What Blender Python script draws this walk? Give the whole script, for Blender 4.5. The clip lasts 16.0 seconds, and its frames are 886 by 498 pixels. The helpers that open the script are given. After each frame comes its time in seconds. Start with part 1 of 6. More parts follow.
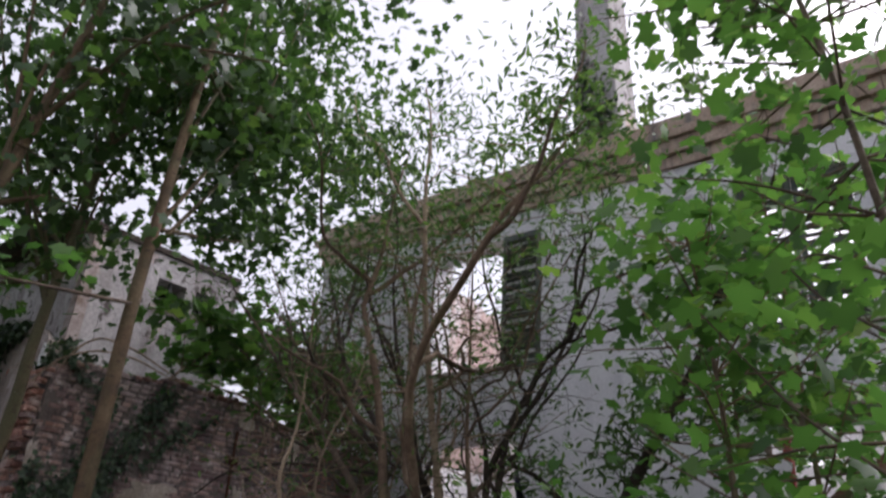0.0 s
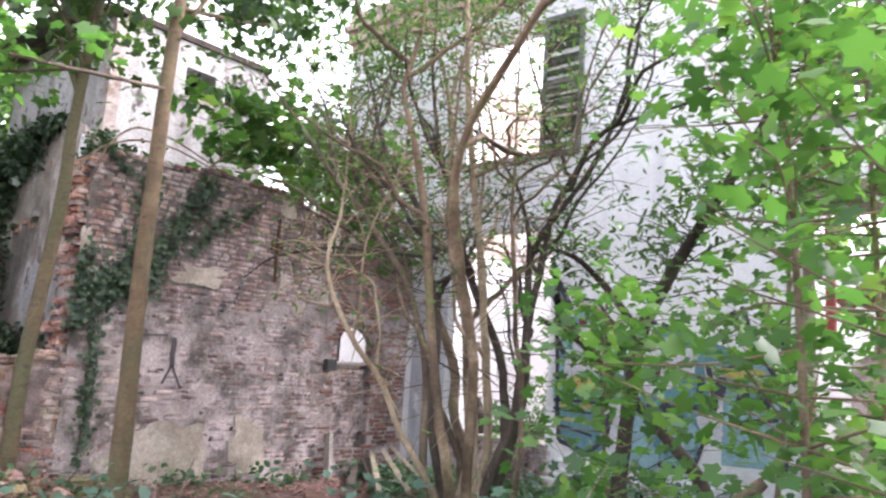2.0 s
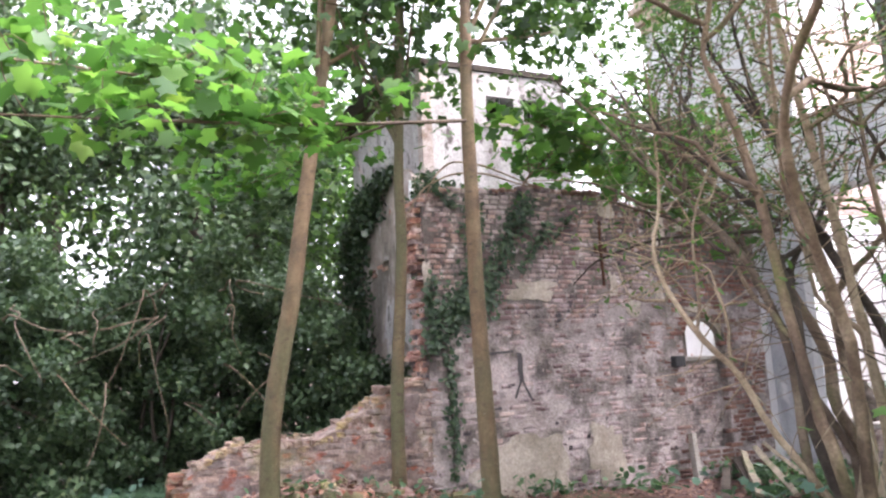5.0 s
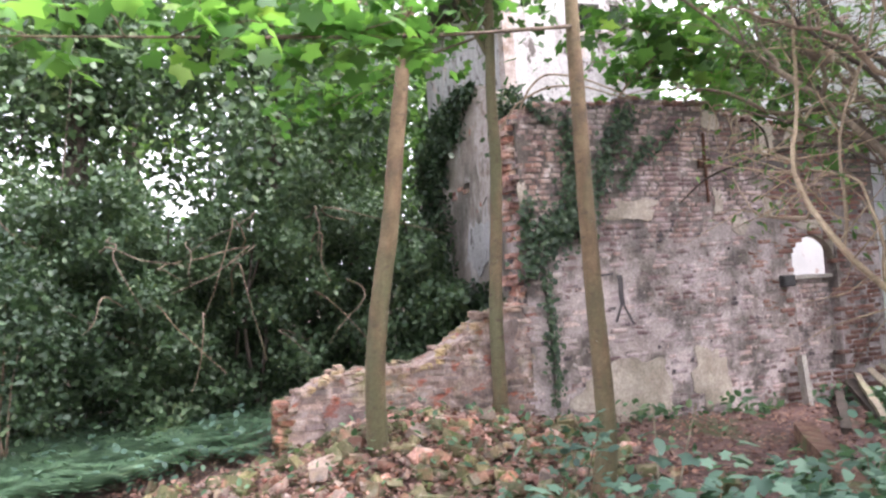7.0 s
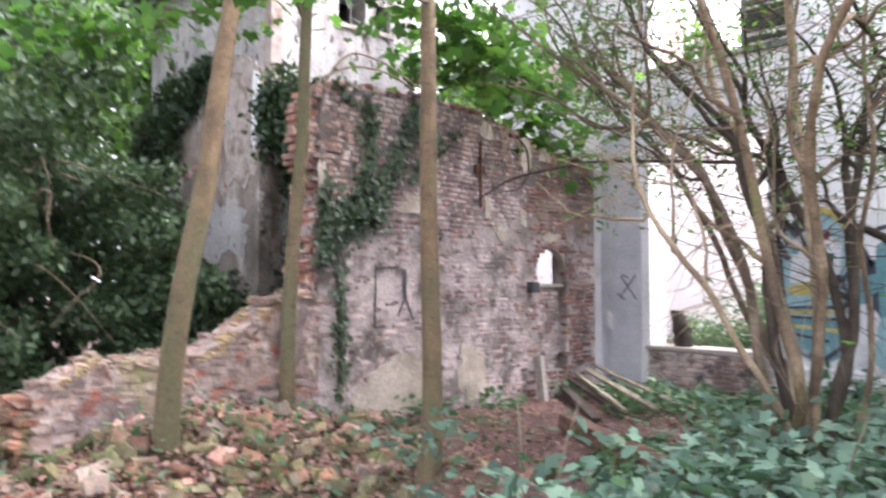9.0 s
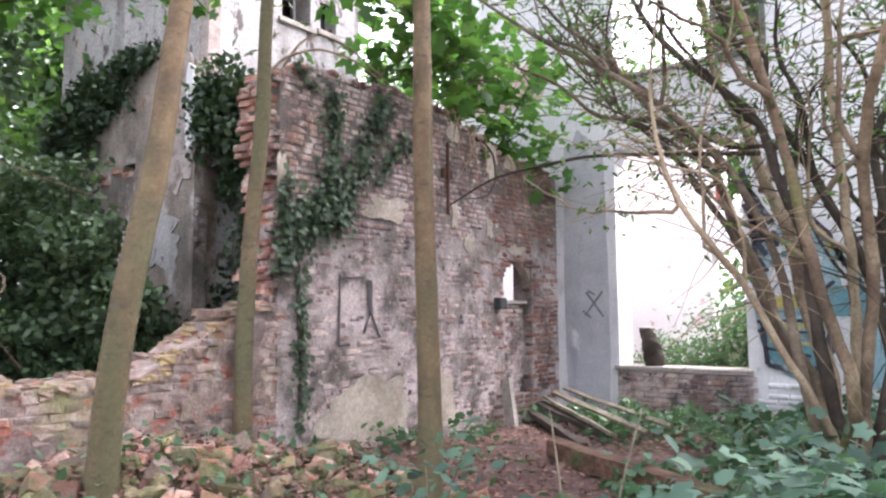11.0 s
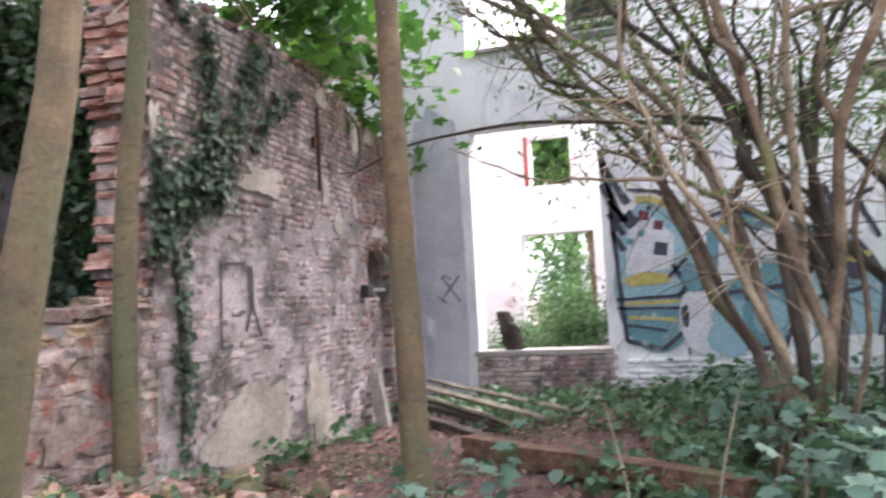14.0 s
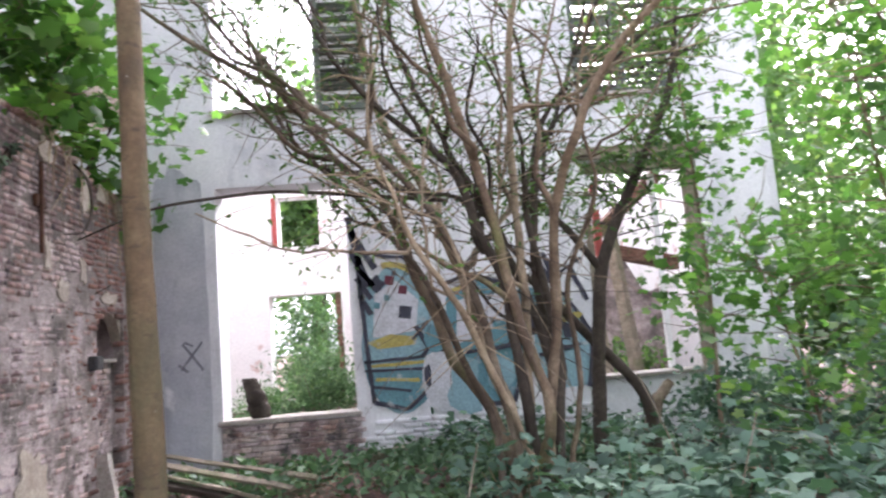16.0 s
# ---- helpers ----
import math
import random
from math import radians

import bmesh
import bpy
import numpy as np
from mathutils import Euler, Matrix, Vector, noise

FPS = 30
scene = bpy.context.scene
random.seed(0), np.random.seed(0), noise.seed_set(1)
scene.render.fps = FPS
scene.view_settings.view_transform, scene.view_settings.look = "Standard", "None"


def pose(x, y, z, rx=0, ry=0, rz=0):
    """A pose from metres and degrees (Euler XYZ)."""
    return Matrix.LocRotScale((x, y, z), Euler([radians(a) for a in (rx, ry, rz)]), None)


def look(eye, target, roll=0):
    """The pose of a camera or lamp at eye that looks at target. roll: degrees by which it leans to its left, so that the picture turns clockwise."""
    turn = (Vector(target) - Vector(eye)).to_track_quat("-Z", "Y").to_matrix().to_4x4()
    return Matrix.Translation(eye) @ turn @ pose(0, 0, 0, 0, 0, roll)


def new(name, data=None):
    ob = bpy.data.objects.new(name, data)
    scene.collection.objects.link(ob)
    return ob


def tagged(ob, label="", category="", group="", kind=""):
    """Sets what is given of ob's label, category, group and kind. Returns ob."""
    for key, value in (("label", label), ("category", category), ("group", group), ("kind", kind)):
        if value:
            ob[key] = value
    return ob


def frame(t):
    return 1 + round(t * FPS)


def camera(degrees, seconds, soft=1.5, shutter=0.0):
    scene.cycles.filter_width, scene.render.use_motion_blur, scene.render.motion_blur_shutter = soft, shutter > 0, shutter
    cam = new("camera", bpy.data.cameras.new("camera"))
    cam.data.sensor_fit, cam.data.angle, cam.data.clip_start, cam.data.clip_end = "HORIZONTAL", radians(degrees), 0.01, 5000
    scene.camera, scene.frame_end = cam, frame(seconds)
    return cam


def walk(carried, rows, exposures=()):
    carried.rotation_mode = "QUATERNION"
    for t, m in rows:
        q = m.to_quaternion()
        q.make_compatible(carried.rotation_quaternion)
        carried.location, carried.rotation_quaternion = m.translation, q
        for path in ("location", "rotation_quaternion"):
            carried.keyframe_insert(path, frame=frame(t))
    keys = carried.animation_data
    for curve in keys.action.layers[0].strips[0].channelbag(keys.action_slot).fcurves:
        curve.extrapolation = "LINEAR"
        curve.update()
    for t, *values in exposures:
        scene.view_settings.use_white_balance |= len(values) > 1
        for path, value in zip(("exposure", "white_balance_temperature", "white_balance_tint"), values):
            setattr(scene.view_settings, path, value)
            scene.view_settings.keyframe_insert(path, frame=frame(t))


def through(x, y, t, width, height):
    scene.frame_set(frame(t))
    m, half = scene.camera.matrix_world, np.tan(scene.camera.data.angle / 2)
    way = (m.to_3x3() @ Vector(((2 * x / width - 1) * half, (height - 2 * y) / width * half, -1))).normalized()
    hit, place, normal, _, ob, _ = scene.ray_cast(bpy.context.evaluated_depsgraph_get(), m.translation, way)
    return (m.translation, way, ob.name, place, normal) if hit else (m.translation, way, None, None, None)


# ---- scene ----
# ---------------------------------------------------------------- camera
cam = camera(62.9, 16.0, soft=2.3, shutter=0.4)
PATH = [
    (0, (7.218, -7.686, 1.493), (6.072, -6.281, 2.336), 3.9),
    (0.5, (7.197, -7.691, 1.516), (6.000, -6.233, 2.179), 4.5),
    (1, (7.182, -7.679, 1.508), (5.962, -6.183, 2.030), 5.4),
    (1.5, (7.094, -7.627, 1.463), (5.835, -6.116, 1.828), 4.1),
    (2, (7.035, -7.617, 1.453), (5.751, -6.113, 1.756), 3.9),
    (2.5, (6.953, -7.609, 1.438), (5.527, -6.230, 1.691), 3.4),
    (3, (6.965, -7.611, 1.452), (5.395, -6.394, 1.684), 3.3),
    (3.5, (6.955, -7.646, 1.458), (5.274, -6.581, 1.658), 2.7),
    (4, (6.950, -7.611, 1.469), (5.195, -6.678, 1.690), 0.7),
    (4.2, (6.952, -7.591, 1.475), (5.174, -6.710, 1.725), 0.4),
    (6.3, (6.823, -7.412, 1.478), (4.994, -6.660, 1.777), -6.6),
    (6.5, (6.796, -7.472, 1.464), (4.928, -6.790, 1.680), -3.5),
    (7, (6.510, -7.707, 1.541), (4.619, -7.062, 1.635), -3.9),
    (7.5, (6.228, -7.949, 1.517), (4.506, -6.937, 1.633), -3.8),
    (8, (5.922, -8.182, 1.399), (4.273, -7.055, 1.508), -2.3),
    (8.5, (5.659, -8.422, 1.407), (4.079, -7.203, 1.538), 2.6),
    (9, (5.436, -8.626, 1.365), (4.046, -7.190, 1.457), -0.0),
    (9.2, (5.385, -8.661, 1.374), (4.058, -7.166, 1.437), 2.6),
    (11.3, (4.318, -8.336, 1.174), (3.147, -6.726, 1.369), -1.4),
    (11.5, (4.217, -8.295, 1.176), (3.042, -6.691, 1.388), -2.4),
    (12, (3.920, -8.326, 1.125), (2.767, -6.709, 1.357), 0.1),
    (12.5, (3.573, -8.452, 1.068), (2.471, -6.789, 1.209), -4.9),
    (13, (3.329, -8.454, 1.090), (2.300, -6.741, 1.015), -2.5),
    (13.5, (3.080, -8.325, 1.152), (2.213, -6.523, 1.186), -5.1),
    (14, (2.925, -8.330, 1.178), (2.354, -6.419, 1.318), -2.9),
    (14.5, (2.859, -8.413, 1.201), (2.529, -6.451, 1.395), -4.3),
    (15, (2.866, -8.434, 1.201), (2.716, -6.454, 1.438), -3.4),
    (15.5, (2.892, -8.450, 1.238), (2.858, -6.468, 1.504), -2.7),
    (16, (2.921, -8.420, 1.251), (3.042, -6.439, 1.503), -4.6),
]
walk(cam, [(t, look(eye, target, roll)) for t, eye, target, roll in PATH],
     [(0.0, 0.85, 6150, 20), (0.5, 1.4, 6150, 20), (1.0, 2.15, 6150, 20), (1.5, 2.8, 6150, 20), (2.0, 3.05, 6150, 20),
      (3.0, 2.95, 6200, 20), (7.0, 3.15, 6200, 20), (9.0, 3.25, 6150, 20), (12.0, 3.15, 6100, 20), (14.0, 3.1, 6100, 20), (16.0, 2.9, 6100, 20)])

# ---------------------------------------------------------------- light: bright overcast sky
world = bpy.data.worlds.new("world")
scene.world = world
world.use_nodes = True
wn = world.node_tree.nodes
sky = wn.new("ShaderNodeTexSky")
sky.sky_type, sky.sun_disc = "NISHITA", False
sky.sun_elevation, sky.sun_rotation = radians(44), radians(30)
sky.air_density, sky.dust_density, sky.ozone_density = 1.0, 9.0, 1.0
veil = wn.new("ShaderNodeHueSaturation")  # thin white cloud
veil.inputs["Saturation"].default_value = 0.35
world.node_tree.links.new(sky.outputs[0], veil.inputs["Color"])
cloud_mix = wn.new("ShaderNodeMix")
cloud_mix.data_type = "RGBA"
cloud_mix.inputs[0].default_value, cloud_mix.inputs[7].default_value = 0.5, (4.2, 4.25, 4.4, 1)
world.node_tree.links.new(veil.outputs[0], cloud_mix.inputs[6])
world.node_tree.links.new(cloud_mix.outputs[2], wn["Background"].inputs[0])
wn["Background"].inputs[1].default_value = 0.15
sun_data = bpy.data.lights.new("sun", "SUN")
sun_data.energy, sun_data.angle, sun_data.color = 0.5, radians(30), (1.0, 0.97, 0.93)
sun = new("sun", sun_data)
sun.matrix_world = look((10.8, 18.7, 20.8), (0, 0, 0))

# ---------------------------------------------------------------- materials
def ramp(nt, stops, fac):
    r = nt.nodes.new("ShaderNodeValToRGB")
    e = r.color_ramp.elements
    while len(e) < len(stops):
        e.new(0.5)
    for k, (p, c) in zip(e, stops):
        k.position, k.color = p, (*c, 1)
    nt.links.new(fac, r.inputs[0])
    return r.outputs[0]


def noise_tex(nt, scale, detail=6, rough=0.6, stretch=(1, 1, 1), seed=0.0):
    g = nt.nodes.new("ShaderNodeNewGeometry")
    m = nt.nodes.new("ShaderNodeMapping")
    m.inputs["Scale"].default_value = stretch
    m.inputs["Location"].default_value = (seed, seed * 1.7, seed * 0.6)
    nt.links.new(g.outputs["Position"], m.inputs["Vector"])
    n = nt.nodes.new("ShaderNodeTexNoise")
    n.inputs["Scale"].default_value, n.inputs["Detail"].default_value, n.inputs["Roughness"].default_value = scale, detail, rough
    nt.links.new(m.outputs[0], n.inputs["Vector"])
    return n.outputs["Fac"]


def blend(nt, a, b, fac, how="MIX"):
    m = nt.nodes.new("ShaderNodeMix")
    m.data_type, m.blend_type = "RGBA", how
    for sock, v in ((m.inputs[0], fac), (m.inputs[6], a), (m.inputs[7], b)):
        if isinstance(v, (int, float)):
            sock.default_value = v
        elif isinstance(v, tuple):
            sock.default_value = (*v, 1)
        else:
            nt.links.new(v, sock)
    return m.outputs[2]


def material(name, stops, scale=3.0, rough=0.9, bump=0.3, fine=40.0, metal=0.0, spread=0.0, layers=(), stretch=(1, 1, 1), wash=None, grainy=0.8):
    """A surface: a colour ramp over broad noise, a fine grain, layers of stain (colour, scale, from, to, stretch), and relief.
    spread: how far single pieces differ in lightness."""
    m = bpy.data.materials.new(name)
    m.use_nodes = True
    nt = m.node_tree
    b = nt.nodes["Principled BSDF"]
    col = ramp(nt, stops, noise_tex(nt, scale, stretch=stretch, seed=len(name) * 1.3))
    for n, (c, sc, lo, hi, st) in enumerate(layers):
        f = ramp(nt, [(lo, (0, 0, 0)), (hi, (1, 1, 1))], noise_tex(nt, sc, stretch=st, seed=7.0 * n + 3))
        col = blend(nt, col, c, f)
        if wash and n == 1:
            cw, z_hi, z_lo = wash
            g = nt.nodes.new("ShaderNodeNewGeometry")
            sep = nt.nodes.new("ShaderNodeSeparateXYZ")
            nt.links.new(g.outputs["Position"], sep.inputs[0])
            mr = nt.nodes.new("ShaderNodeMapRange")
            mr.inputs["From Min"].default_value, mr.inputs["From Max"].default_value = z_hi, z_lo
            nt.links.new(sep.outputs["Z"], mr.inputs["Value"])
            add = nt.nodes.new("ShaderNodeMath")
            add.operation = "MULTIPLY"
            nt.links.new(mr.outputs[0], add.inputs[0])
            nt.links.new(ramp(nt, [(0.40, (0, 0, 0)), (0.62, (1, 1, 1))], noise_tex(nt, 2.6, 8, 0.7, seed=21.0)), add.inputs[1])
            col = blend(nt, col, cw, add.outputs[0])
    grain = noise_tex(nt, fine, 4, 0.7)
    col = blend(nt, col, ramp(nt, [(0.3, (0.55, 0.55, 0.55)), (0.7, (1.25, 1.25, 1.25))], grain), grainy, "MULTIPLY")
    if spread:
        for kind, sock in (("ShaderNodeObjectInfo", "Random"), ("ShaderNodeNewGeometry", "Random Per Island")):
            o = nt.nodes.new(kind)
            lo, hi = 1 - spread, 1 + spread
            col = blend(nt, col, ramp(nt, [(0, (lo, lo * 0.97, lo)), (0.5, (1, 1, 1)), (1, (hi, hi * 0.93, hi * 0.88))], o.outputs[sock]), 1.0, "MULTIPLY")
    nt.links.new(col, b.inputs["Base Color"])
    b.inputs["Roughness"].default_value, b.inputs["Metallic"].default_value = rough, metal
    if bump:
        bp = nt.nodes.new("ShaderNodeBump")
        bp.inputs["Strength"].default_value, bp.inputs["Distance"].default_value = bump, 0.02
        nt.links.new(noise_tex(nt, fine * 0.6, 6, 0.7), bp.inputs["Height"])
        nt.links.new(bp.outputs[0], b.inputs["Normal"])
    return m


def leaf_material(name, dark, mid, light, gloss=0.45, through=0.45):
    """Leaves: each one its own green, part of the light goes through them."""
    m = bpy.data.materials.new(name)
    m.use_nodes = True
    nt = m.node_tree
    b, out = nt.nodes["Principled BSDF"], nt.nodes["Material Output"]
    o = nt.nodes.new("ShaderNodeNewGeometry")
    col = ramp(nt, [(0, dark), (0.5, mid), (0.93, light), (1.0, (light[0] * 1.25, light[1] * 1.05, light[2]))], o.outputs["Random Per Island"])
    col = blend(nt, col, ramp(nt, [(0.3, (0.7, 0.75, 0.7)), (0.7, (1.25, 1.2, 1.1))], noise_tex(nt, 1.3, 3)), 1.0, "MULTIPLY")
    nt.links.new(col, b.inputs["Base Color"])
    b.inputs["Roughness"].default_value = gloss
    tr = nt.nodes.new("ShaderNodeBsdfTranslucent")
    nt.links.new(blend(nt, col, (1.2, 1.35, 0.7), 1.0, "MULTIPLY"), tr.inputs[0])
    mx = nt.nodes.new("ShaderNodeMixShader")
    mx.inputs[0].default_value = through
    nt.links.new(b.outputs[0], mx.inputs[1])
    nt.links.new(tr.outputs[0], mx.inputs[2])
    nt.links.new(mx.outputs[0], out.inputs[0])
    return m


STREAK = (2, 2, 0.35)
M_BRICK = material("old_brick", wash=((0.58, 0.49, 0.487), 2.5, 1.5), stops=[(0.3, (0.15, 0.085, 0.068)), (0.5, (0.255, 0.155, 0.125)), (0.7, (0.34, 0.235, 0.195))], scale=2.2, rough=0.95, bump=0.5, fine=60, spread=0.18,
                   layers=(((0.49, 0.405, 0.385), 1.2, 0.42, 0.58, (1, 1, 1.2)), ((0.58, 0.51, 0.485), 8.0, 0.52, 0.64, (1, 1, 1.5)),
                           ((0.11, 0.095, 0.09), 2.3, 0.53, 0.68, (1.2, 1.2, 0.8)), ((0.075, 0.066, 0.07), 5.0, 0.555, 0.63, (1, 1, 1)), ((0.20, 0.135, 0.13), 3.1, 0.52, 0.60, (1, 1, 1))))
M_WALLRED = material("red_wall_brick", stops=[(0.3, (0.15, 0.07, 0.055)), (0.5, (0.25, 0.13, 0.10)), (0.7, (0.34, 0.215, 0.175))], scale=2.6, rough=0.95, bump=0.5, fine=60, spread=0.25,
                     layers=(((0.42, 0.33, 0.30), 1.6, 0.54, 0.66, (1, 1, 1.2)), ((0.50, 0.43, 0.40), 8.0, 0.60, 0.68, (1, 1, 1.5)), ((0.085, 0.07, 0.065), 3.0, 0.58, 0.68, (1, 1, 0.8))))
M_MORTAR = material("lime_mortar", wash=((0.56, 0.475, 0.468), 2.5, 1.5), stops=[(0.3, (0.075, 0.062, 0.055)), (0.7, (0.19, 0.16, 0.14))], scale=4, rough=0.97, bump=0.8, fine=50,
                    layers=(((0.40, 0.33, 0.31), 1.2, 0.54, 0.68, (1, 1, 1.2)), ((0.50, 0.44, 0.415), 8.0, 0.60, 0.70, (1, 1, 1.5)),
                            ((0.11, 0.095, 0.09), 2.3, 0.53, 0.68, (1.2, 1.2, 0.8))))
M_RUBBLE = material("rubble_masonry", [(0.3, (0.14, 0.10, 0.082)), (0.5, (0.27, 0.205, 0.17)), (0.7, (0.40, 0.335, 0.285))], 4, 0.96, 0.7, 45, spread=0.16,
                    layers=(((0.37, 0.30, 0.16), 2.6, 0.52, 0.66, (1, 1, 1)), ((0.13, 0.135, 0.06), 4.2, 0.58, 0.68, (1, 1, 1)), ((0.30, 0.11, 0.08), 4.0, 0.60, 0.64, (1, 1, 1)), ((0.12, 0.11, 0.10), 3, 0.58, 0.7, (1, 1, 1))))
M_RED = material("broken_brick", [(0.3, (0.13, 0.062, 0.045)), (0.5, (0.24, 0.115, 0.08)), (0.7, (0.34, 0.20, 0.145))], 5, 0.95, 0.7, 50, spread=0.4,
                 layers=(((0.23, 0.20, 0.145), 7, 0.52, 0.62, (1, 1, 1)), ((0.095, 0.10, 0.045), 3.3, 0.44, 0.58, (1, 1, 1))))
M_PLASTER = material("cream_plaster", [(0.3, (0.34, 0.285, 0.23)), (0.55, (0.47, 0.405, 0.345)), (0.75, (0.55, 0.485, 0.43))], 5, 0.92, 0.35, 40,
                     layers=(((0.26, 0.225, 0.18), 2.2, 0.48, 0.66, (1, 1, 0.8)), ((0.33, 0.27, 0.24), 9.0, 0.60, 0.68, (1, 1, 1))))
M_LIMED = material("limed_rubble", [(0.3, (0.17, 0.125, 0.11)), (0.5, (0.30, 0.235, 0.215)), (0.7, (0.47, 0.405, 0.38))], 7, 0.96, 0.7, 50, spread=0.28,
                   layers=(((0.17, 0.155, 0.15), 3.1, 0.54, 0.66, (1, 1, 1)), ((0.32, 0.125, 0.09), 4.0, 0.57, 0.63, (1, 1, 2.2)), ((0.20, 0.20, 0.11), 1.4, 0.56, 0.70, (1, 1, 1))))
M_FRESH = material("freshly_broken_brick", [(0.3, (0.20, 0.10, 0.08)), (0.5, (0.35, 0.20, 0.165)), (0.7, (0.49, 0.355, 0.31))], 9, 0.95, 0.7, 55, spread=0.3,
                   layers=(((0.52, 0.43, 0.38), 5.0, 0.54, 0.64, (1, 1, 1)),))
M_MOSSY = material("mossy_stone", [(0.3, (0.085, 0.085, 0.04)), (0.5, (0.17, 0.155, 0.085)), (0.7, (0.30, 0.26, 0.18))], 7, 0.97, 0.7, 50, spread=0.35,
                   layers=(((0.085, 0.11, 0.035), 9.0, 0.50, 0.62, (1, 1, 1)),))
M_DIRTWALL = material("dirty_crumbling_render", [(0.3, (0.20, 0.165, 0.14)), (0.5, (0.32, 0.27, 0.235)), (0.7, (0.45, 0.39, 0.35))], 2.2, 0.95, 0.7, 30,
                      layers=(((0.13, 0.115, 0.10), 1.3, 0.50, 0.66, (1, 1, 0.7)), ((0.56, 0.52, 0.50), 1.7, 0.56, 0.66, (1.4, 1, 0.6)), ((0.33, 0.13, 0.08), 3.0, 0.66, 0.69, (1, 1, 1.4)), ((0.07, 0.065, 0.06), 4.0, 0.62, 0.72, (1, 1, 0.6))))
M_PINK = material("pink_limewash", [(0.3, (0.44, 0.31, 0.27)), (0.55, (0.56, 0.42, 0.375)), (0.75, (0.66, 0.545, 0.50))], 1.6, 0.93, 0.4, 30,
                  layers=(((0.72, 0.68, 0.66), 1.4, 0.54, 0.64, (1, 1, 0.6)), ((0.34, 0.20, 0.16), 5.0, 0.62, 0.70, (1, 1, 1.5))))
M_LIME = material("worn_limewash", [(0.3, (0.34, 0.28, 0.255)), (0.55, (0.46, 0.395, 0.37)), (0.75, (0.56, 0.50, 0.475))], 6, 0.95, 0.5, 45,
                  layers=(((0.26, 0.20, 0.16), 5.0, 0.52, 0.64, (1, 1, 1)), ((0.12, 0.115, 0.08), 3.0, 0.6, 0.72, (1, 1, 1))))
M_PALE = material("pale_old_paint", [(0.3, (0.72, 0.715, 0.735)), (0.55, (0.80, 0.795, 0.81)), (0.75, (0.84, 0.835, 0.845))], 2.0, 0.9, 0.35, 30, grainy=0.3,
                  layers=(((0.64, 0.635, 0.66), 1.6, 0.54, 0.72, STREAK), ((0.42, 0.40, 0.40), 4.0, 0.66, 0.76, (1, 1, 0.6))))
M_FACADE = material("grey_render", [(0.3, (0.56, 0.555, 0.585)), (0.5, (0.69, 0.685, 0.71)), (0.7, (0.78, 0.775, 0.79))], 1.6, 0.9, 0.35, 30, grainy=0.35,
                    layers=(((0.40, 0.41, 0.45), 1.1, 0.54, 0.76, STREAK), ((0.74, 0.725, 0.73), 2.6, 0.55, 0.70, (1, 1, 1)),
                            ((0.27, 0.27, 0.28), 3.0, 0.66, 0.80, (1, 1, 0.6)), ((0.45, 0.33, 0.29), 2.0, 0.67, 0.72, (1, 1, 1))))
M_BLUEGREY = material("damp_blue_grey_render", [(0.3, (0.34, 0.345, 0.39)), (0.5, (0.44, 0.445, 0.49)), (0.7, (0.53, 0.53, 0.565))], 1.8, 0.9, 0.35, 30, grainy=0.35,
                  layers=(((0.27, 0.275, 0.31), 1.4, 0.52, 0.72, STREAK), ((0.62, 0.61, 0.63), 3.0, 0.60, 0.72, (1, 1, 0.6))))
M_WHITE = material("white_limewash", [(0.3, (0.76, 0.75, 0.74)), (0.6, (0.84, 0.83, 0.82))], 1.8, 0.9, 0.3, 30, grainy=0.4,
                   layers=(((0.55, 0.38, 0.33), 3.2, 0.62, 0.70, (1, 1, 1)), ((0.45, 0.42, 0.40), 6, 0.66, 0.74, (1, 1, 1))))
M_TOWER = material("tower_render", [(0.3, (0.38, 0.36, 0.35)), (0.55, (0.49, 0.475, 0.475)), (0.75, (0.58, 0.565, 0.57))], 1.8, 0.92, 0.5, 25,
                   layers=(((0.30, 0.275, 0.265), 1.4, 0.50, 0.66, STREAK), ((0.56, 0.45, 0.40), 2.6, 0.60, 0.68, (1, 1, 0.7)), ((0.13, 0.115, 0.105), 5.0, 0.58, 0.63, (1, 1, 0.7))))
M_CORNICE = material("brick_cornice", [(0.3, (0.36, 0.26, 0.20)), (0.7, (0.56, 0.45, 0.36))], 4, 0.92, 0.5, 40, layers=(((0.2, 0.19, 0.17), 3, 0.52, 0.68, STREAK),))
M_SLATE = material("dark_slate", [(0.3, (0.05, 0.045, 0.045)), (0.7, (0.10, 0.09, 0.085))], 4, 0.7, 0.4, 40, spread=0.25)
M_STONE = material("pale_sill_stone", [(0.3, (0.30, 0.27, 0.24)), (0.7, (0.50, 0.455, 0.41))], 5, 0.85, 0.4, 40, layers=(((0.25, 0.24, 0.17), 4, 0.58, 0.7, (1, 1, 1)),))
M_SOIL = material("leaf_litter_soil", [(0.3, (0.06, 0.037, 0.033)), (0.5, (0.13, 0.074, 0.066)), (0.7, (0.20, 0.12, 0.106))], 2.5, 0.97, 1.0, 30,
                  layers=(((0.20, 0.13, 0.11), 14, 0.56, 0.64, (1, 1, 1)), ((0.06, 0.075, 0.03), 0.8, 0.52, 0.64, (1, 1, 1))))
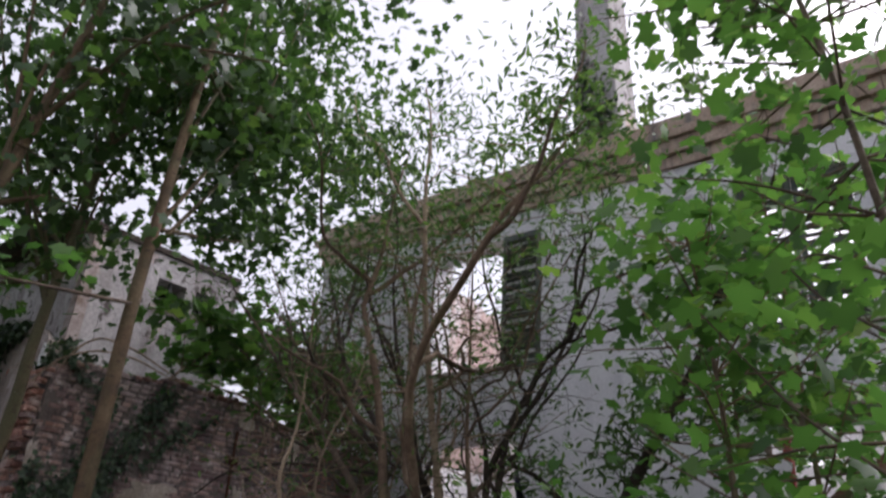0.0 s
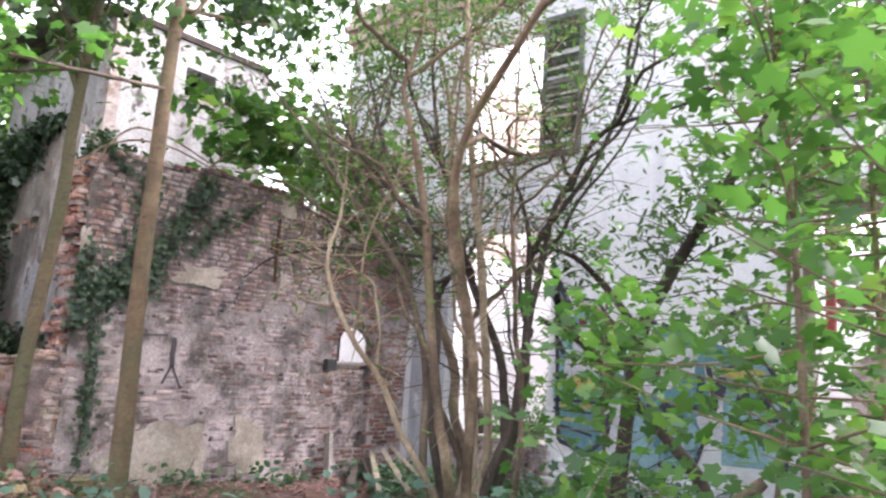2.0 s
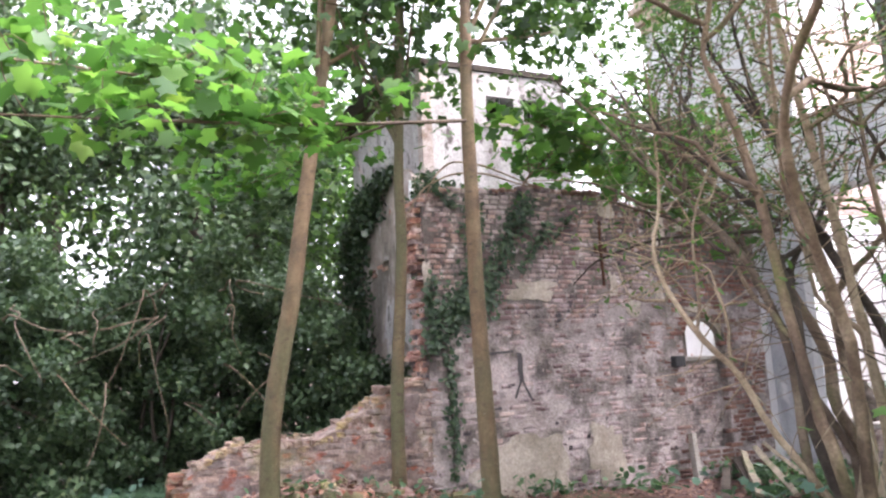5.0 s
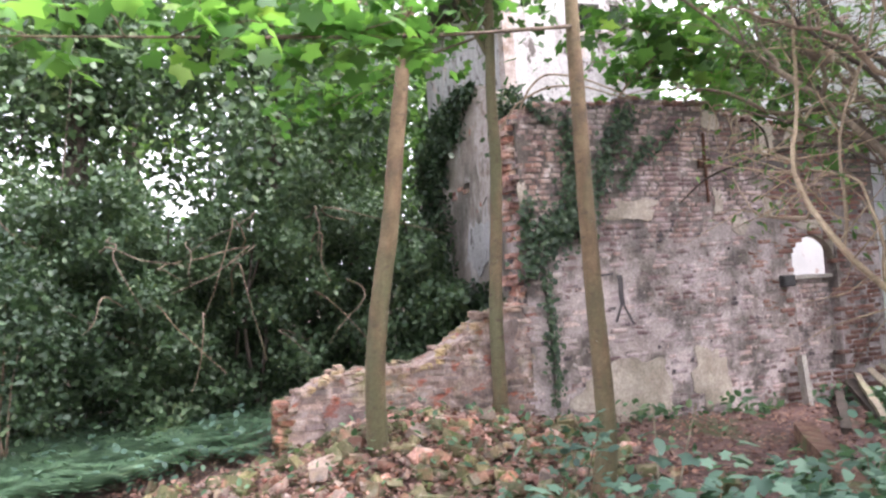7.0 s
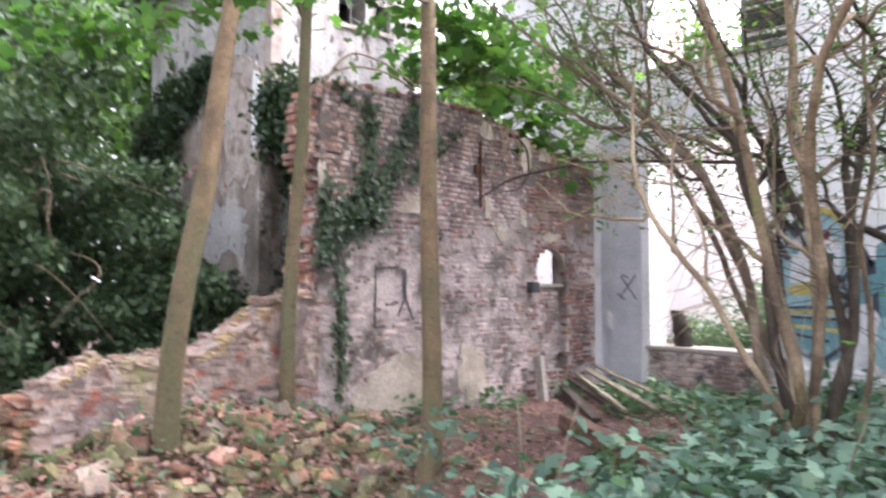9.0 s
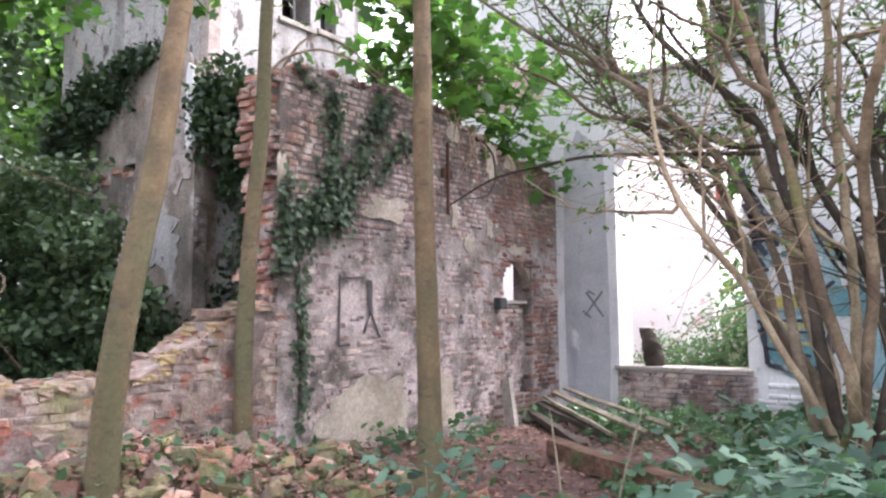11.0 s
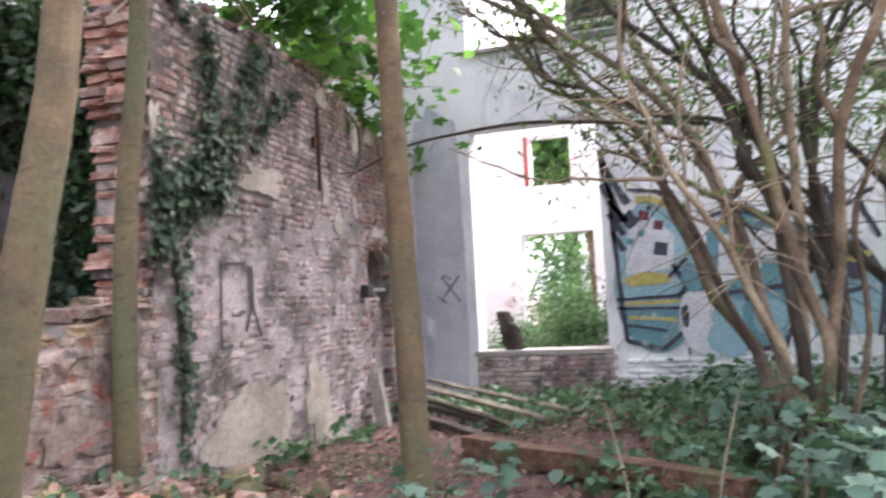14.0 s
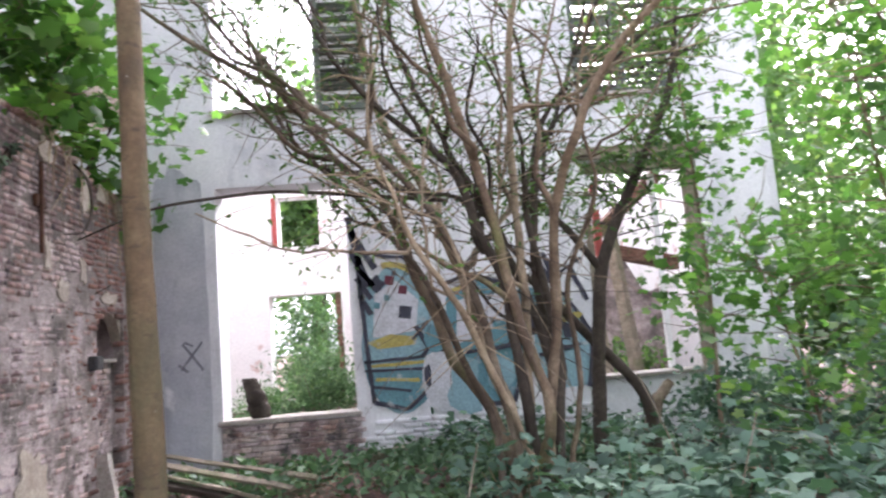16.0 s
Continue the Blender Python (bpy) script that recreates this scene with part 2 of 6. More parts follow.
M_BARK = material("smooth_bark", [(0.3, (0.075, 0.052, 0.034)), (0.5, (0.145, 0.095, 0.053)), (0.7, (0.205, 0.142, 0.083))], 5, 0.85, 0.7, 35, grainy=0.5,
                  layers=(((0.105, 0.098, 0.05), 1.7, 0.42, 0.58, (1, 1, 0.4)), ((0.075, 0.052, 0.036), 9, 0.58, 0.68, (1, 1, 2.5)), ((0.36, 0.36, 0.31), 26, 0.70, 0.73, (1, 1, 1))))
M_STEM = material("shrub_bark", [(0.3, (0.085, 0.06, 0.045)), (0.5, (0.165, 0.125, 0.09)), (0.7, (0.30, 0.245, 0.185))], 4, 0.9, 0.7, 40, spread=0.3,
                  layers=(((0.12, 0.13, 0.05), 2.2, 0.56, 0.7, (1, 1, 0.4)), ((0.05, 0.035, 0.028), 1.5, 0.55, 0.7, (1, 1, 0.5))))
M_PALESTEM = material("pale_peeling_bark", [(0.3, (0.22, 0.165, 0.115)), (0.5, (0.34, 0.27, 0.19)), (0.7, (0.45, 0.37, 0.27))], 4, 0.9, 0.7, 40, spread=0.15,
                      layers=(((0.12, 0.085, 0.06), 3.0, 0.56, 0.68, (1, 1, 0.4)),))
M_DARKBARK = material("dark_bark", [(0.3, (0.035, 0.026, 0.02)), (0.7, (0.09, 0.07, 0.055))], 5, 0.95, 0.8, 30)
M_PALEWOOD = material("weathered_wood", [(0.3, (0.15, 0.125, 0.09)), (0.7, (0.34, 0.29, 0.22))], 3, 0.9, 0.5, 60, stretch=(4, 1, 4),
                      layers=(((0.14, 0.15, 0.07), 2.4, 0.52, 0.66, (1, 1, 1)),))
M_ROTWOOD = material("rotten_beam", [(0.3, (0.06, 0.035, 0.026)), (0.5, (0.15, 0.075, 0.05)), (0.7, (0.25, 0.17, 0.12))], 4, 0.95, 0.8, 40, stretch=(1, 4, 4),
                     layers=(((0.09, 0.11, 0.04), 2.0, 0.55, 0.66, (1, 1, 1)),))
M_SHUTTER = material("faded_green_paint", [(0.3, (0.055, 0.075, 0.065)), (0.7, (0.12, 0.145, 0.125))], 6, 0.7, 0.3, 50, spread=0.2, layers=(((0.24, 0.20, 0.16), 9, 0.6, 0.68, (1, 1, 1)),))
M_DARK = material("dark_void_paint", [(0.3, (0.02, 0.02, 0.022)), (0.7, (0.05, 0.048, 0.05))], 7, 0.8, 0.2, 60)
M_RUST = material("rusted_iron", [(0.3, (0.06, 0.03, 0.02)), (0.7, (0.14, 0.06, 0.035))], 8, 0.85, 0.5, 60, metal=0.3)
M_PAINTRED = material("peeling_red_paint", [(0.3, (0.30, 0.05, 0.04)), (0.7, (0.42, 0.10, 0.08))], 8, 0.7, 0.3, 60)
L_MAPLE = leaf_material("maple_leaf", (0.05, 0.115, 0.04), (0.09, 0.20, 0.062), (0.15, 0.275, 0.085), 0.45, 0.55)
L_SMALL = leaf_material("small_leaf", (0.045, 0.09, 0.035), (0.08, 0.15, 0.055), (0.14, 0.23, 0.085))
L_CANOPY = leaf_material("canopy_leaf", (0.028, 0.058, 0.024), (0.05, 0.105, 0.038), (0.095, 0.175, 0.06))
L_IVY = leaf_material("ivy_leaf", (0.019, 0.042, 0.023), (0.036, 0.069, 0.037), (0.07, 0.115, 0.062), 0.5, 0.2)
L_HEDGE = leaf_material("evergreen_leaf", (0.034, 0.064, 0.035), (0.062, 0.108, 0.056), (0.11, 0.172, 0.092), 0.5, 0.22)
L_LOW = leaf_material("undergrowth_leaf", (0.026, 0.058, 0.045), (0.072, 0.14, 0.108), (0.125, 0.21, 0.163), 0.65, 0.28)
L_NETTLE = leaf_material("nettle_leaf", (0.06, 0.12, 0.065), (0.10, 0.185, 0.105), (0.17, 0.27, 0.17), 0.6, 0.45)
L_FERN = leaf_material("fern_leaf", (0.045, 0.095, 0.055), (0.082, 0.155, 0.092), (0.14, 0.23, 0.145), 0.6, 0.3)
L_FAR = leaf_material("far_leaf", (0.055, 0.11, 0.042), (0.09, 0.17, 0.065), (0.145, 0.245, 0.095), 0.6, 0.5)
L_DEAD = leaf_material("dead_leaf", (0.08, 0.037, 0.031), (0.165, 0.082, 0.069), (0.30, 0.19, 0.165), 0.8, 0.1)


def paint(name, c):
    return material(name, [(0.3, tuple(v * 0.8 for v in c)), (0.7, c)], 6, 0.75, 0.1, 40, layers=(((0.45, 0.45, 0.46), 7, 0.60, 0.74, (1, 1, 1)),))


P_TEAL, P_SKY, P_YELLOW = paint("teal_spray", (0.13, 0.28, 0.33)), paint("pale_blue_spray", (0.27, 0.43, 0.49)), paint("yellow_spray", (0.47, 0.39, 0.12))
P_FADED, P_GREY = paint("faded_black_spray", (0.085, 0.075, 0.08)), paint("thin_grey_spray", (0.20, 0.20, 0.235))
P_BLACK, P_WHITE, P_MAROON = paint("black_spray", (0.05, 0.05, 0.075)), paint("white_spray", (0.62, 0.62, 0.66)), paint("maroon_spray", (0.15, 0.03, 0.05))


# ---------------------------------------------------------------- mesh tools
class Soup:
    """Vertices and faces gathered for one mesh."""

    def __init__(self):
        self.v, self.loops, self.sizes, self.n = [], [], [], 0

    def add(self, verts, faces):
        """verts (n, 3); faces (m, k) indices into them."""
        verts, faces = np.asarray(verts, float), np.asarray(faces, int)
        self.v.append(verts)
        self.loops.append((faces + self.n).ravel())
        self.sizes.append(np.full(len(faces), faces.shape[1]))
        self.n += len(verts)

    def many(self, shape, faces, frames, at):
        """Copies of one small shape: frames (n, 3, 3), at (n, 3)."""
        shape, faces = np.asarray(shape, float), np.asarray(faces, int)
        v = np.einsum("nij,kj->nki", frames, shape) + at[:, None, :]
        f = faces[None] + (np.arange(len(at)) * len(shape))[:, None, None]
        self.add(v.reshape(-1, 3), f.reshape(-1, faces.shape[1]))

    def mesh(self, name, mat, smooth=False):
        me = bpy.data.meshes.new(name)
        v, loops, sizes = np.concatenate(self.v), np.concatenate(self.loops), np.concatenate(self.sizes)
        me.vertices.add(len(v))
        me.vertices.foreach_set("co", v.ravel())
        me.loops.add(len(loops))
        me.loops.foreach_set("vertex_index", loops)
        me.polygons.add(len(sizes))
        me.polygons.foreach_set("loop_start", np.concatenate([[0], np.cumsum(sizes)[:-1]]))
        if smooth:
            me.polygons.foreach_set("use_smooth", np.ones(len(sizes), bool))
        me.update(calc_edges=True)
        me.materials.append(mat)
        return me


def part(name, made, mat, parent, label="", kind="", smooth=False):
    """One mesh object under a thing or a part; made: a Soup, a bmesh or a mesh."""
    if isinstance(made, Soup):
        made = made.mesh(name, mat, smooth)
    elif isinstance(made, bmesh.types.BMesh):
        bm, made = made, bpy.data.meshes.new(name)
        bm.to_mesh(made)
        bm.free()
        made.materials.append(mat)
    ob = new(name, made)
    ob.parent = parent
    return tagged(ob, label, kind=kind)


def thing(name, label, category, at=(0, 0, 0), group="", kind=""):
    ob = new(name)
    ob.location = at
    ob.empty_display_size = 0.2
    return tagged(ob, label, category, group, kind)


def under(parent, ob):
    """Parent ob, keeping its place in the world."""
    ob.matrix_parent_inverse = Matrix.Translation(parent.location).inverted()
    return ob


CUBE_V = np.array([(-1, -1, -1), (1, -1, -1), (1, 1, -1), (-1, 1, -1), (-1, -1, 1), (1, -1, 1), (1, 1, 1), (-1, 1, 1)]) / 2.0
RNG = np.random.default_rng(5)


def block(x0, x1, y0, y1, z0, z1, worn=0.0, bevel=0.0):
    """A bmesh box, with bevelled and slightly uneven edges if asked."""
    bm = bmesh.new()
    bmesh.ops.create_cube(bm, size=1, matrix=Matrix.Translation(((x0 + x1) / 2, (y0 + y1) / 2, (z0 + z1) / 2)) @ Matrix.Diagonal((x1 - x0, y1 - y0, z1 - z0, 1)))
    if bevel:
        bmesh.ops.bevel(bm, geom=bm.edges[:], offset=bevel, segments=2, profile=0.6, affect="EDGES")
    if worn:
        for v in bm.verts:
            v.co += Vector(RNG.uniform(-worn, worn, 3))
    return bm


def tube(soup, pts, radii, sides=8, lumps=0.06, wobble=0.0):
    """A limb: a round tapered tube along a path, smoothed, with uneven girth."""
    pts, radii = np.asarray(pts, float), np.asarray(radii, float)
    n = max(2, int(len(pts) * 5))
    s, k = np.linspace(0, len(pts) - 1, n), np.arange(len(pts))
    path = np.stack([np.interp(s, k, pts[:, c]) for c in range(3)], 1)
    for _ in range(3):
        path[1:-1] = (path[:-2] + 2 * path[1:-1] + path[2:]) / 4
    if wobble:
        bend = RNG.normal(0, wobble, path.shape)
        for _ in range(2):
            bend[1:-1] = (bend[:-2] + bend[1:-1] + bend[2:]) / 3
        path[1:] += bend[1:]
    girth = np.interp(s, k, radii)
    ahead = np.gradient(path, axis=0)
    ahead /= np.linalg.norm(ahead, axis=1)[:, None] + 1e-9
    side = np.cross(ahead, (0.31, 0.93, 0.17))
    side /= np.linalg.norm(side, axis=1)[:, None] + 1e-9
    up = np.cross(side, ahead)
    a = np.arange(sides) * 2 * np.pi / sides
    r = girth[:, None] * (1 + RNG.uniform(-lumps, lumps, (n, sides)))
    v = path[:, None] + r[..., None] * (np.cos(a)[None, :, None] * side[:, None] + np.sin(a)[None, :, None] * up[:, None])
    i, j = np.meshgrid(np.arange(n - 1), np.arange(sides), indexing="ij")
    q = np.stack([i * sides + j, i * sides + (j + 1) % sides, (i + 1) * sides + (j + 1) % sides, (i + 1) * sides + j], -1).reshape(-1, 4)
    soup.add(v.reshape(-1, 3), q)
    return path


def frames_for(normals, spin):
    """Turning frames whose third axis is each normal, spun by an angle about it."""
    n = normals / (np.linalg.norm(normals, axis=1)[:, None] + 1e-9)
    a = np.cross(n, np.where(np.abs(n[:, 2:3]) > 0.9, (1.0, 0.0, 0.0), (0.0, 0.0, 1.0)))
    a /= np.linalg.norm(a, axis=1)[:, None] + 1e-9
    b = np.cross(n, a)
    c, s = np.cos(spin)[:, None], np.sin(spin)[:, None]
    return np.stack([c * a + s * b, c * b - s * a, n], -1)


LANCE = (np.array([(0, 0, 0), (0.17, 0.28, 0.04), (0.14, 0.62, 0.02), (0, 1.1, -0.12), (-0.14, 0.62, 0.02), (-0.17, 0.28, 0.04)]), np.array([(0, 1, 2, 3), (0, 3, 4, 5)]))
OVAL = (np.array([(0, 0, 0), (0.30, 0.25, 0.05), (0.27, 0.65, 0.03), (0, 1, -0.10), (-0.27, 0.65, 0.03), (-0.30, 0.25, 0.05)]), np.array([(0, 1, 2, 3), (0, 3, 4, 5)]))


def lobed():
    """A maple leaf: five pointed lobes round the end of the stalk, a little folded."""
    out = []
    for ang, r in ((-155, .42), (-118, .70), (-92, .54), (-58, .90), (-33, .66), (0, 1.0), (33, .66), (58, .90), (92, .54), (118, .70), (155, .42)):
        out.append((math.sin(radians(ang)) * r * 0.62, math.cos(radians(ang)) * r * 0.62 + 0.3, -0.10 * r + 0.08 * abs(math.sin(radians(ang)))))
    v = np.array([(0, 0.3, 0.04)] + out)
    return v, np.array([(0, k, k + 1) for k in range(1, 11)])


MAPLE = lobed()


def leaves(soup, at, size, shape=OVAL, up=0.6, spread=0.35):
    """Leaves at the places given, mostly facing up, of sizes that differ."""
    at = np.asarray(at, float)
    n = len(at)
    normals = RNG.normal(0, 1, (n, 3)) * (1 - up) + np.array([0, 0, up])
    f = frames_for(normals, RNG.uniform(0, 2 * np.pi, n)) * (size * RNG.uniform(1 - spread, 1 + spread, n))[:, None, None]
    soup.many(shape[0], shape[1], f, at)


def cloud(n, centre, radii, clumps=30, tight=0.22, shell=0.5):
    """Places of n leaves in clumps that fill a lumpy crown, denser outside."""
    d = RNG.normal(0, 1, (clumps, 3))
    d /= np.linalg.norm(d, axis=1)[:, None]
    c = d * (RNG.uniform(0, 1, clumps) ** shell)[:, None]
    pick = RNG.integers(0, clumps, n)
    return np.asarray(centre) + (c[pick] + RNG.normal(0, tight, (n, 3)) * RNG.uniform(0.5, 1.3, clumps)[pick][:, None]) * np.asarray(radii)


# ---------------------------------------------------------------- ground
def rise(x, y):
    """Height of the ground."""
    x, y = np.asarray(x, float), np.asarray(y, float)
    z = -0.08 + 0.03 * np.sin(1.3 * x + 0.7 * y) * np.cos(0.9 * y - 0.5 * x) + 0.015 * np.sin(4.1 * x) * np.sin(3.7 * y)
    z = z + 0.42 * np.exp(-((x - 0.35) / 0.75) ** 2 - ((y + 5.9) / 1.1) ** 2) + 0.10 * np.exp(-((x - 0.2) / 0.5) ** 2 - ((y + 4.2) / 1.2) ** 2)
    z = z + 0.22 * np.exp(-((x - 3.4) / 1.6) ** 2 - ((y + 1.6) / 1.4) ** 2) + 0.15 * np.exp(-((x + 1.2) / 1.4) ** 2 - ((y + 7.6) / 1.2) ** 2)
    z = z + np.where((y > 0.35) & (y < 5.2) & (x > -1.4) & (x < 7.5), 0.35, 0.0)
    return z


def axis(lo, hi, fine):
    inner = np.arange(lo, hi + 1e-6, fine)
    outer = np.geomspace(0.3, 600, 26)
    return np.concatenate([lo - outer[::-1], inner, hi + outer])


gx, gy = axis(-6, 9, 0.14), axis(-11, 6, 0.14)
GX, GY = np.meshgrid(gx, gy, indexing="ij")
GZ = rise(GX, GY) + RNG.normal(0, 0.008, GX.shape)
ground = Soup()
gi, gj = np.meshgrid(np.arange(len(gx) - 1), np.arange(len(gy) - 1), indexing="ij")
g0 = gi * len(gy) + gj
ground.add(np.stack([GX, GY, GZ], -1).reshape(-1, 3), np.stack([g0, g0 + len(gy), g0 + len(gy) + 1, g0 + 1], -1).reshape(-1, 4))
tagged(new("ground", ground.mesh("ground", M_SOIL, True)), "dark woodland soil with reddish leaf litter", "ground", kind="structure")


# ---------------------------------------------------------------- walls with openings
def pierced(name, along, lo, hi, z0, z1, front, back, holes, mat, top=None):
    """A wall along x ('x') or y ('y') from lo to hi, between the planes front and back; holes: (lo, hi, z0, z1). top: height as a function along it."""
    us = sorted({lo, hi, *(h[0] for h in holes), *(h[1] for h in holes), *np.arange(lo, hi, 0.3).round(3).tolist()})
    zs = sorted({z0, z1, *(h[2] for h in holes), *(h[3] for h in holes)})
    us, zs = [u for u in us if lo <= u <= hi], [z for z in zs if z0 <= z <= z1]
    solid = lambda i, k: 0 <= i < len(us) - 1 and 0 <= k < len(zs) - 1 and not any(
        h[0] - 1e-6 <= us[i] and us[i + 1] <= h[1] + 1e-6 and h[2] - 1e-6 <= zs[k] and zs[k + 1] <= h[3] + 1e-6 for h in holes)
    bm, known = bmesh.new(), {}

    def vert(i, k, side):
        if (i, k, side) not in known:
            z = zs[k] if not (top and k == len(zs) - 1) else top(us[i])
            w = front if side == 0 else back
            known[i, k, side] = bm.verts.new((us[i], w, z) if along == "x" else (w, us[i], z))
        return known[i, k, side]

    for i in range(len(us) - 1):
        for k in range(len(zs) - 1):
            if not solid(i, k):
                continue
            for side in (0, 1):
                bm.faces.new([vert(i, k, side), vert(i + 1, k, side), vert(i + 1, k + 1, side), vert(i, k + 1, side)])
            for di, dk, a, b in ((-1, 0, (0, 0), (0, 1)), (1, 0, (1, 0), (1, 1)), (0, -1, (0, 0), (1, 0)), (0, 1, (0, 1), (1, 1))):
                if not solid(i + di, k + dk):
                    bm.faces.new([vert(i + a[0], k + a[1], 0), vert(i + b[0], k + b[1], 0), vert(i + b[0], k + b[1], 1), vert(i + a[0], k + a[1], 1)])
    bmesh.ops.recalc_face_normals(bm, faces=bm.faces[:])
    return part(name, bm, mat, None, kind="structure")


def uneven(u, amount=0.05, k=1.0):
    return amount * (math.sin(7.1 * u * k) + 0.6 * math.sin(17.3 * u * k + 1) + 0.5 * math.sin(31 * u * k + 2)) / 2


def sheet(outline, base, out, along, off):
    """A thin slab on a wall: outline of (u, z); along 'y' lies on a plane x = base and faces +x, along 'x' on y = base and faces -y."""
    bm = bmesh.new()
    sets = []
    for d in (off, off + out):
        sets.append([bm.verts.new((base + d, u, z) if along == "y" else (u, base - d, z)) for u, z in outline])
    bm.faces.new(sets[1])
    for k in range(len(outline)):
        bm.faces.new([sets[0][k - 1], sets[0][k], sets[1][k], sets[1][k - 1]])
    bmesh.ops.recalc_face_normals(bm, faces=bm.faces[:])
    return bm


def ragged(cu, cz, ru, rz, n=22, rough=0.28, seed=0):
    """The outline of a torn patch."""
    r = np.random.default_rng(seed)
    k = 1 + rough * np.convolve(r.uniform(-1, 1, n + 2), (0.3, 0.5, 0.3), "valid")
    a = np.arange(n) * 2 * np.pi / n
    sq = np.maximum(np.abs(np.cos(a)), np.abs(np.sin(a))) ** -0.6
    return [(cu + ru * k[i] * sq[i] * math.cos(a[i]), cz + rz * k[i] * sq[i] * math.sin(a[i])) for i in range(n)]


# house front, roofless shell behind it
front_top = lambda x: 6.35 + uneven(x, 0.02)
HOLES = [(-1.65, -0.45, -0.25, 2.9), (0.82, 2.32, 0.5, 3.22), (0.85, 2.05, 4.1, 6.0), (5.15, 6.58, 0.66, 3.25), (5.2, 6.4, 4.05, 5.9)]
facade = pierced("wall_house_front", "x", -1.65, 7.55, -0.25, 6.36, 0.0, 0.42, HOLES, M_FACADE, front_top)
tagged(facade, "blotched pale grey rendered front wall of a ruined house", "wall")
left_gable = pierced("wall_house_left", "y", 0.424, 5.4, -0.25, 3.5, -1.65, -1.25, [(0.424, 3.3, -0.25, 2.9)], M_WHITE)
tagged(left_gable, "limewashed side wall of the roofless house", "wall")
upper_gable = pierced("wall_house_left_upper", "y", 0.424, 5.4, 3.504, 7.0, -1.65, -1.25, [], M_PINK, lambda y: 7.4 - 0.12 * y + uneven(y, 0.12))
tagged(upper_gable, "faded pink upper side wall of the roofless house", "wall")
right_gable = pierced("wall_house_right", "y", 0.424, 5.4, -0.25, 5.2, 7.55, 7.15, [], M_WHITE, lambda y: 5.0 - 0.3 * y + uneven(y, 0.15))
tagged(right_gable, "crumbling side wall of the roofless house", "wall")
rear = pierced("wall_house_rear", "x", -1.246, 7.146, -0.25, 5.2, 5.0, 5.4, [(0.48, 1.8, -0.25, 2.31), (0.70, 1.46, 3.2, 4.15), (4.2, 5.05, 3.55, 4.35), (5.6, 6.6, 0.5, 2.4)], M_WHITE,
               lambda x: 5.0 + uneven(x, 0.15))
tagged(rear, "bright white rear wall open to the sky", "wall")
part("jamb", block(0.60, 0.69, 4.97, 5.0, 3.21, 4.14, 0.004, 0.006), M_PAINTRED, rear, "flaking red window jamb")
part("jamb", block(1.70, 1.79, 4.96, 5.0, 0.3, 2.30, 0.004, 0.006), M_ROTWOOD, rear, "rotten brown door jamb")
partition = pierced("wall_house_partition", "y", 0.424, 4.99, -0.25, 4.4, 3.2, 3.45, [(2.2, 3.2, -0.25, 2.3)], M_WHITE, lambda y: 4.5 - 0.32 * y + uneven(y, 0.2))
tagged(partition, "broken inner wall with peeling whitewash", "wall")

# cornice along the front
for z0, z1, out in ((6.36, 6.52, 0.05), (6.524, 6.72, 0.11), (6.724, 6.84, 0.17), (6.844, 7.05, 0.10)):
    bm = block(-1.65 - out, 7.55 + out, -out, 0.42, z0, z1, 0, 0.012)
    tagged(part("cornice", bm, M_CORNICE, None, kind="structure"), "weathered brick and render cornice", "cornice")

# tall chimney on the front wall
chimney = thing("chimney", "tall tapering rendered brick chimney on the ruin", "chimney", (3.6, 0.5, 7.05))
bm = block(3.16, 3.82, 0.12, 0.80, 7.05, 11.5, 0, 0.03)
for v in bm.verts:
    k = (v.co.z - 7.05) / 4.45
    v.co.x += (3.55 - v.co.x) * 0.28 * k - 0.10 * k
under(chimney, part("shaft", bm, M_TOWER, chimney))
under(chimney, part("cap", block(3.12, 3.80, 0.10, 0.82, 11.5, 11.7, 0.01, 0.02), M_CORNICE, chimney))
under(chimney, part("flashing", block(3.12, 3.98, 0.06, 0.86, 7.054, 7.2, 0.01, 0.02), M_CORNICE, chimney))

# side tower
tower = thing("tower_wing", "peeling grey rendered tower wing with dark eaves", "building", (-4.4, -1.9, 0))
W1, W2 = (-2.36, -1.86, 5.08, 5.52), (-1.68, -1.38, 5.12, 5.52)
for args in (("x", -6.3, -2.7, -0.25, 5.9, -3.45, -3.1, [(-4.2, -3.98, 2.86, 3.0), (-3.2, -3.05, 3.35, 3.5)]),
             ("y", -3.096, -0.9, -0.25, 5.9, -2.7, -3.05, [W1, W2]), ("x", -6.3, -3.054, -0.25, 5.9, -0.9, -1.25, []), ("y", -3.096, -1.254, -0.25, 5.9, -6.3, -5.95, [])):
    w = pierced("wall", *args, M_TOWER)
    w.parent = tower
    under(tower, w)
    w["kind"] = ""
for lo, hi, z0, z1 in (W1, W2):
    fr = part("window", block(-2.72, -2.66, lo - 0.06, hi + 0.06, z0 - 0.07, z0, 0, 0.008), M_STONE, tower, "pale stone sill under an empty window")
    under(tower, fr)
    part("mullion", block(-2.80, -2.74, (lo + hi) / 2 - 0.02, (lo + hi) / 2 + 0.02, z0, z1), M_DARK, fr)
under(tower, part("corner_strip", block(-2.86, -2.685, -3.475, -3.3, -0.2, 5.9, 0.004, 0.01), M_LIME, tower, "pale flaking corner pilaster"))
under(tower, part("eaves_board", block(-6.7, -2.66, -3.62, -0.9, 5.904, 6.0, 0.01, 0.02), M_DARKBARK, tower, "dark rotten eaves boards"))
bm = bmesh.new()
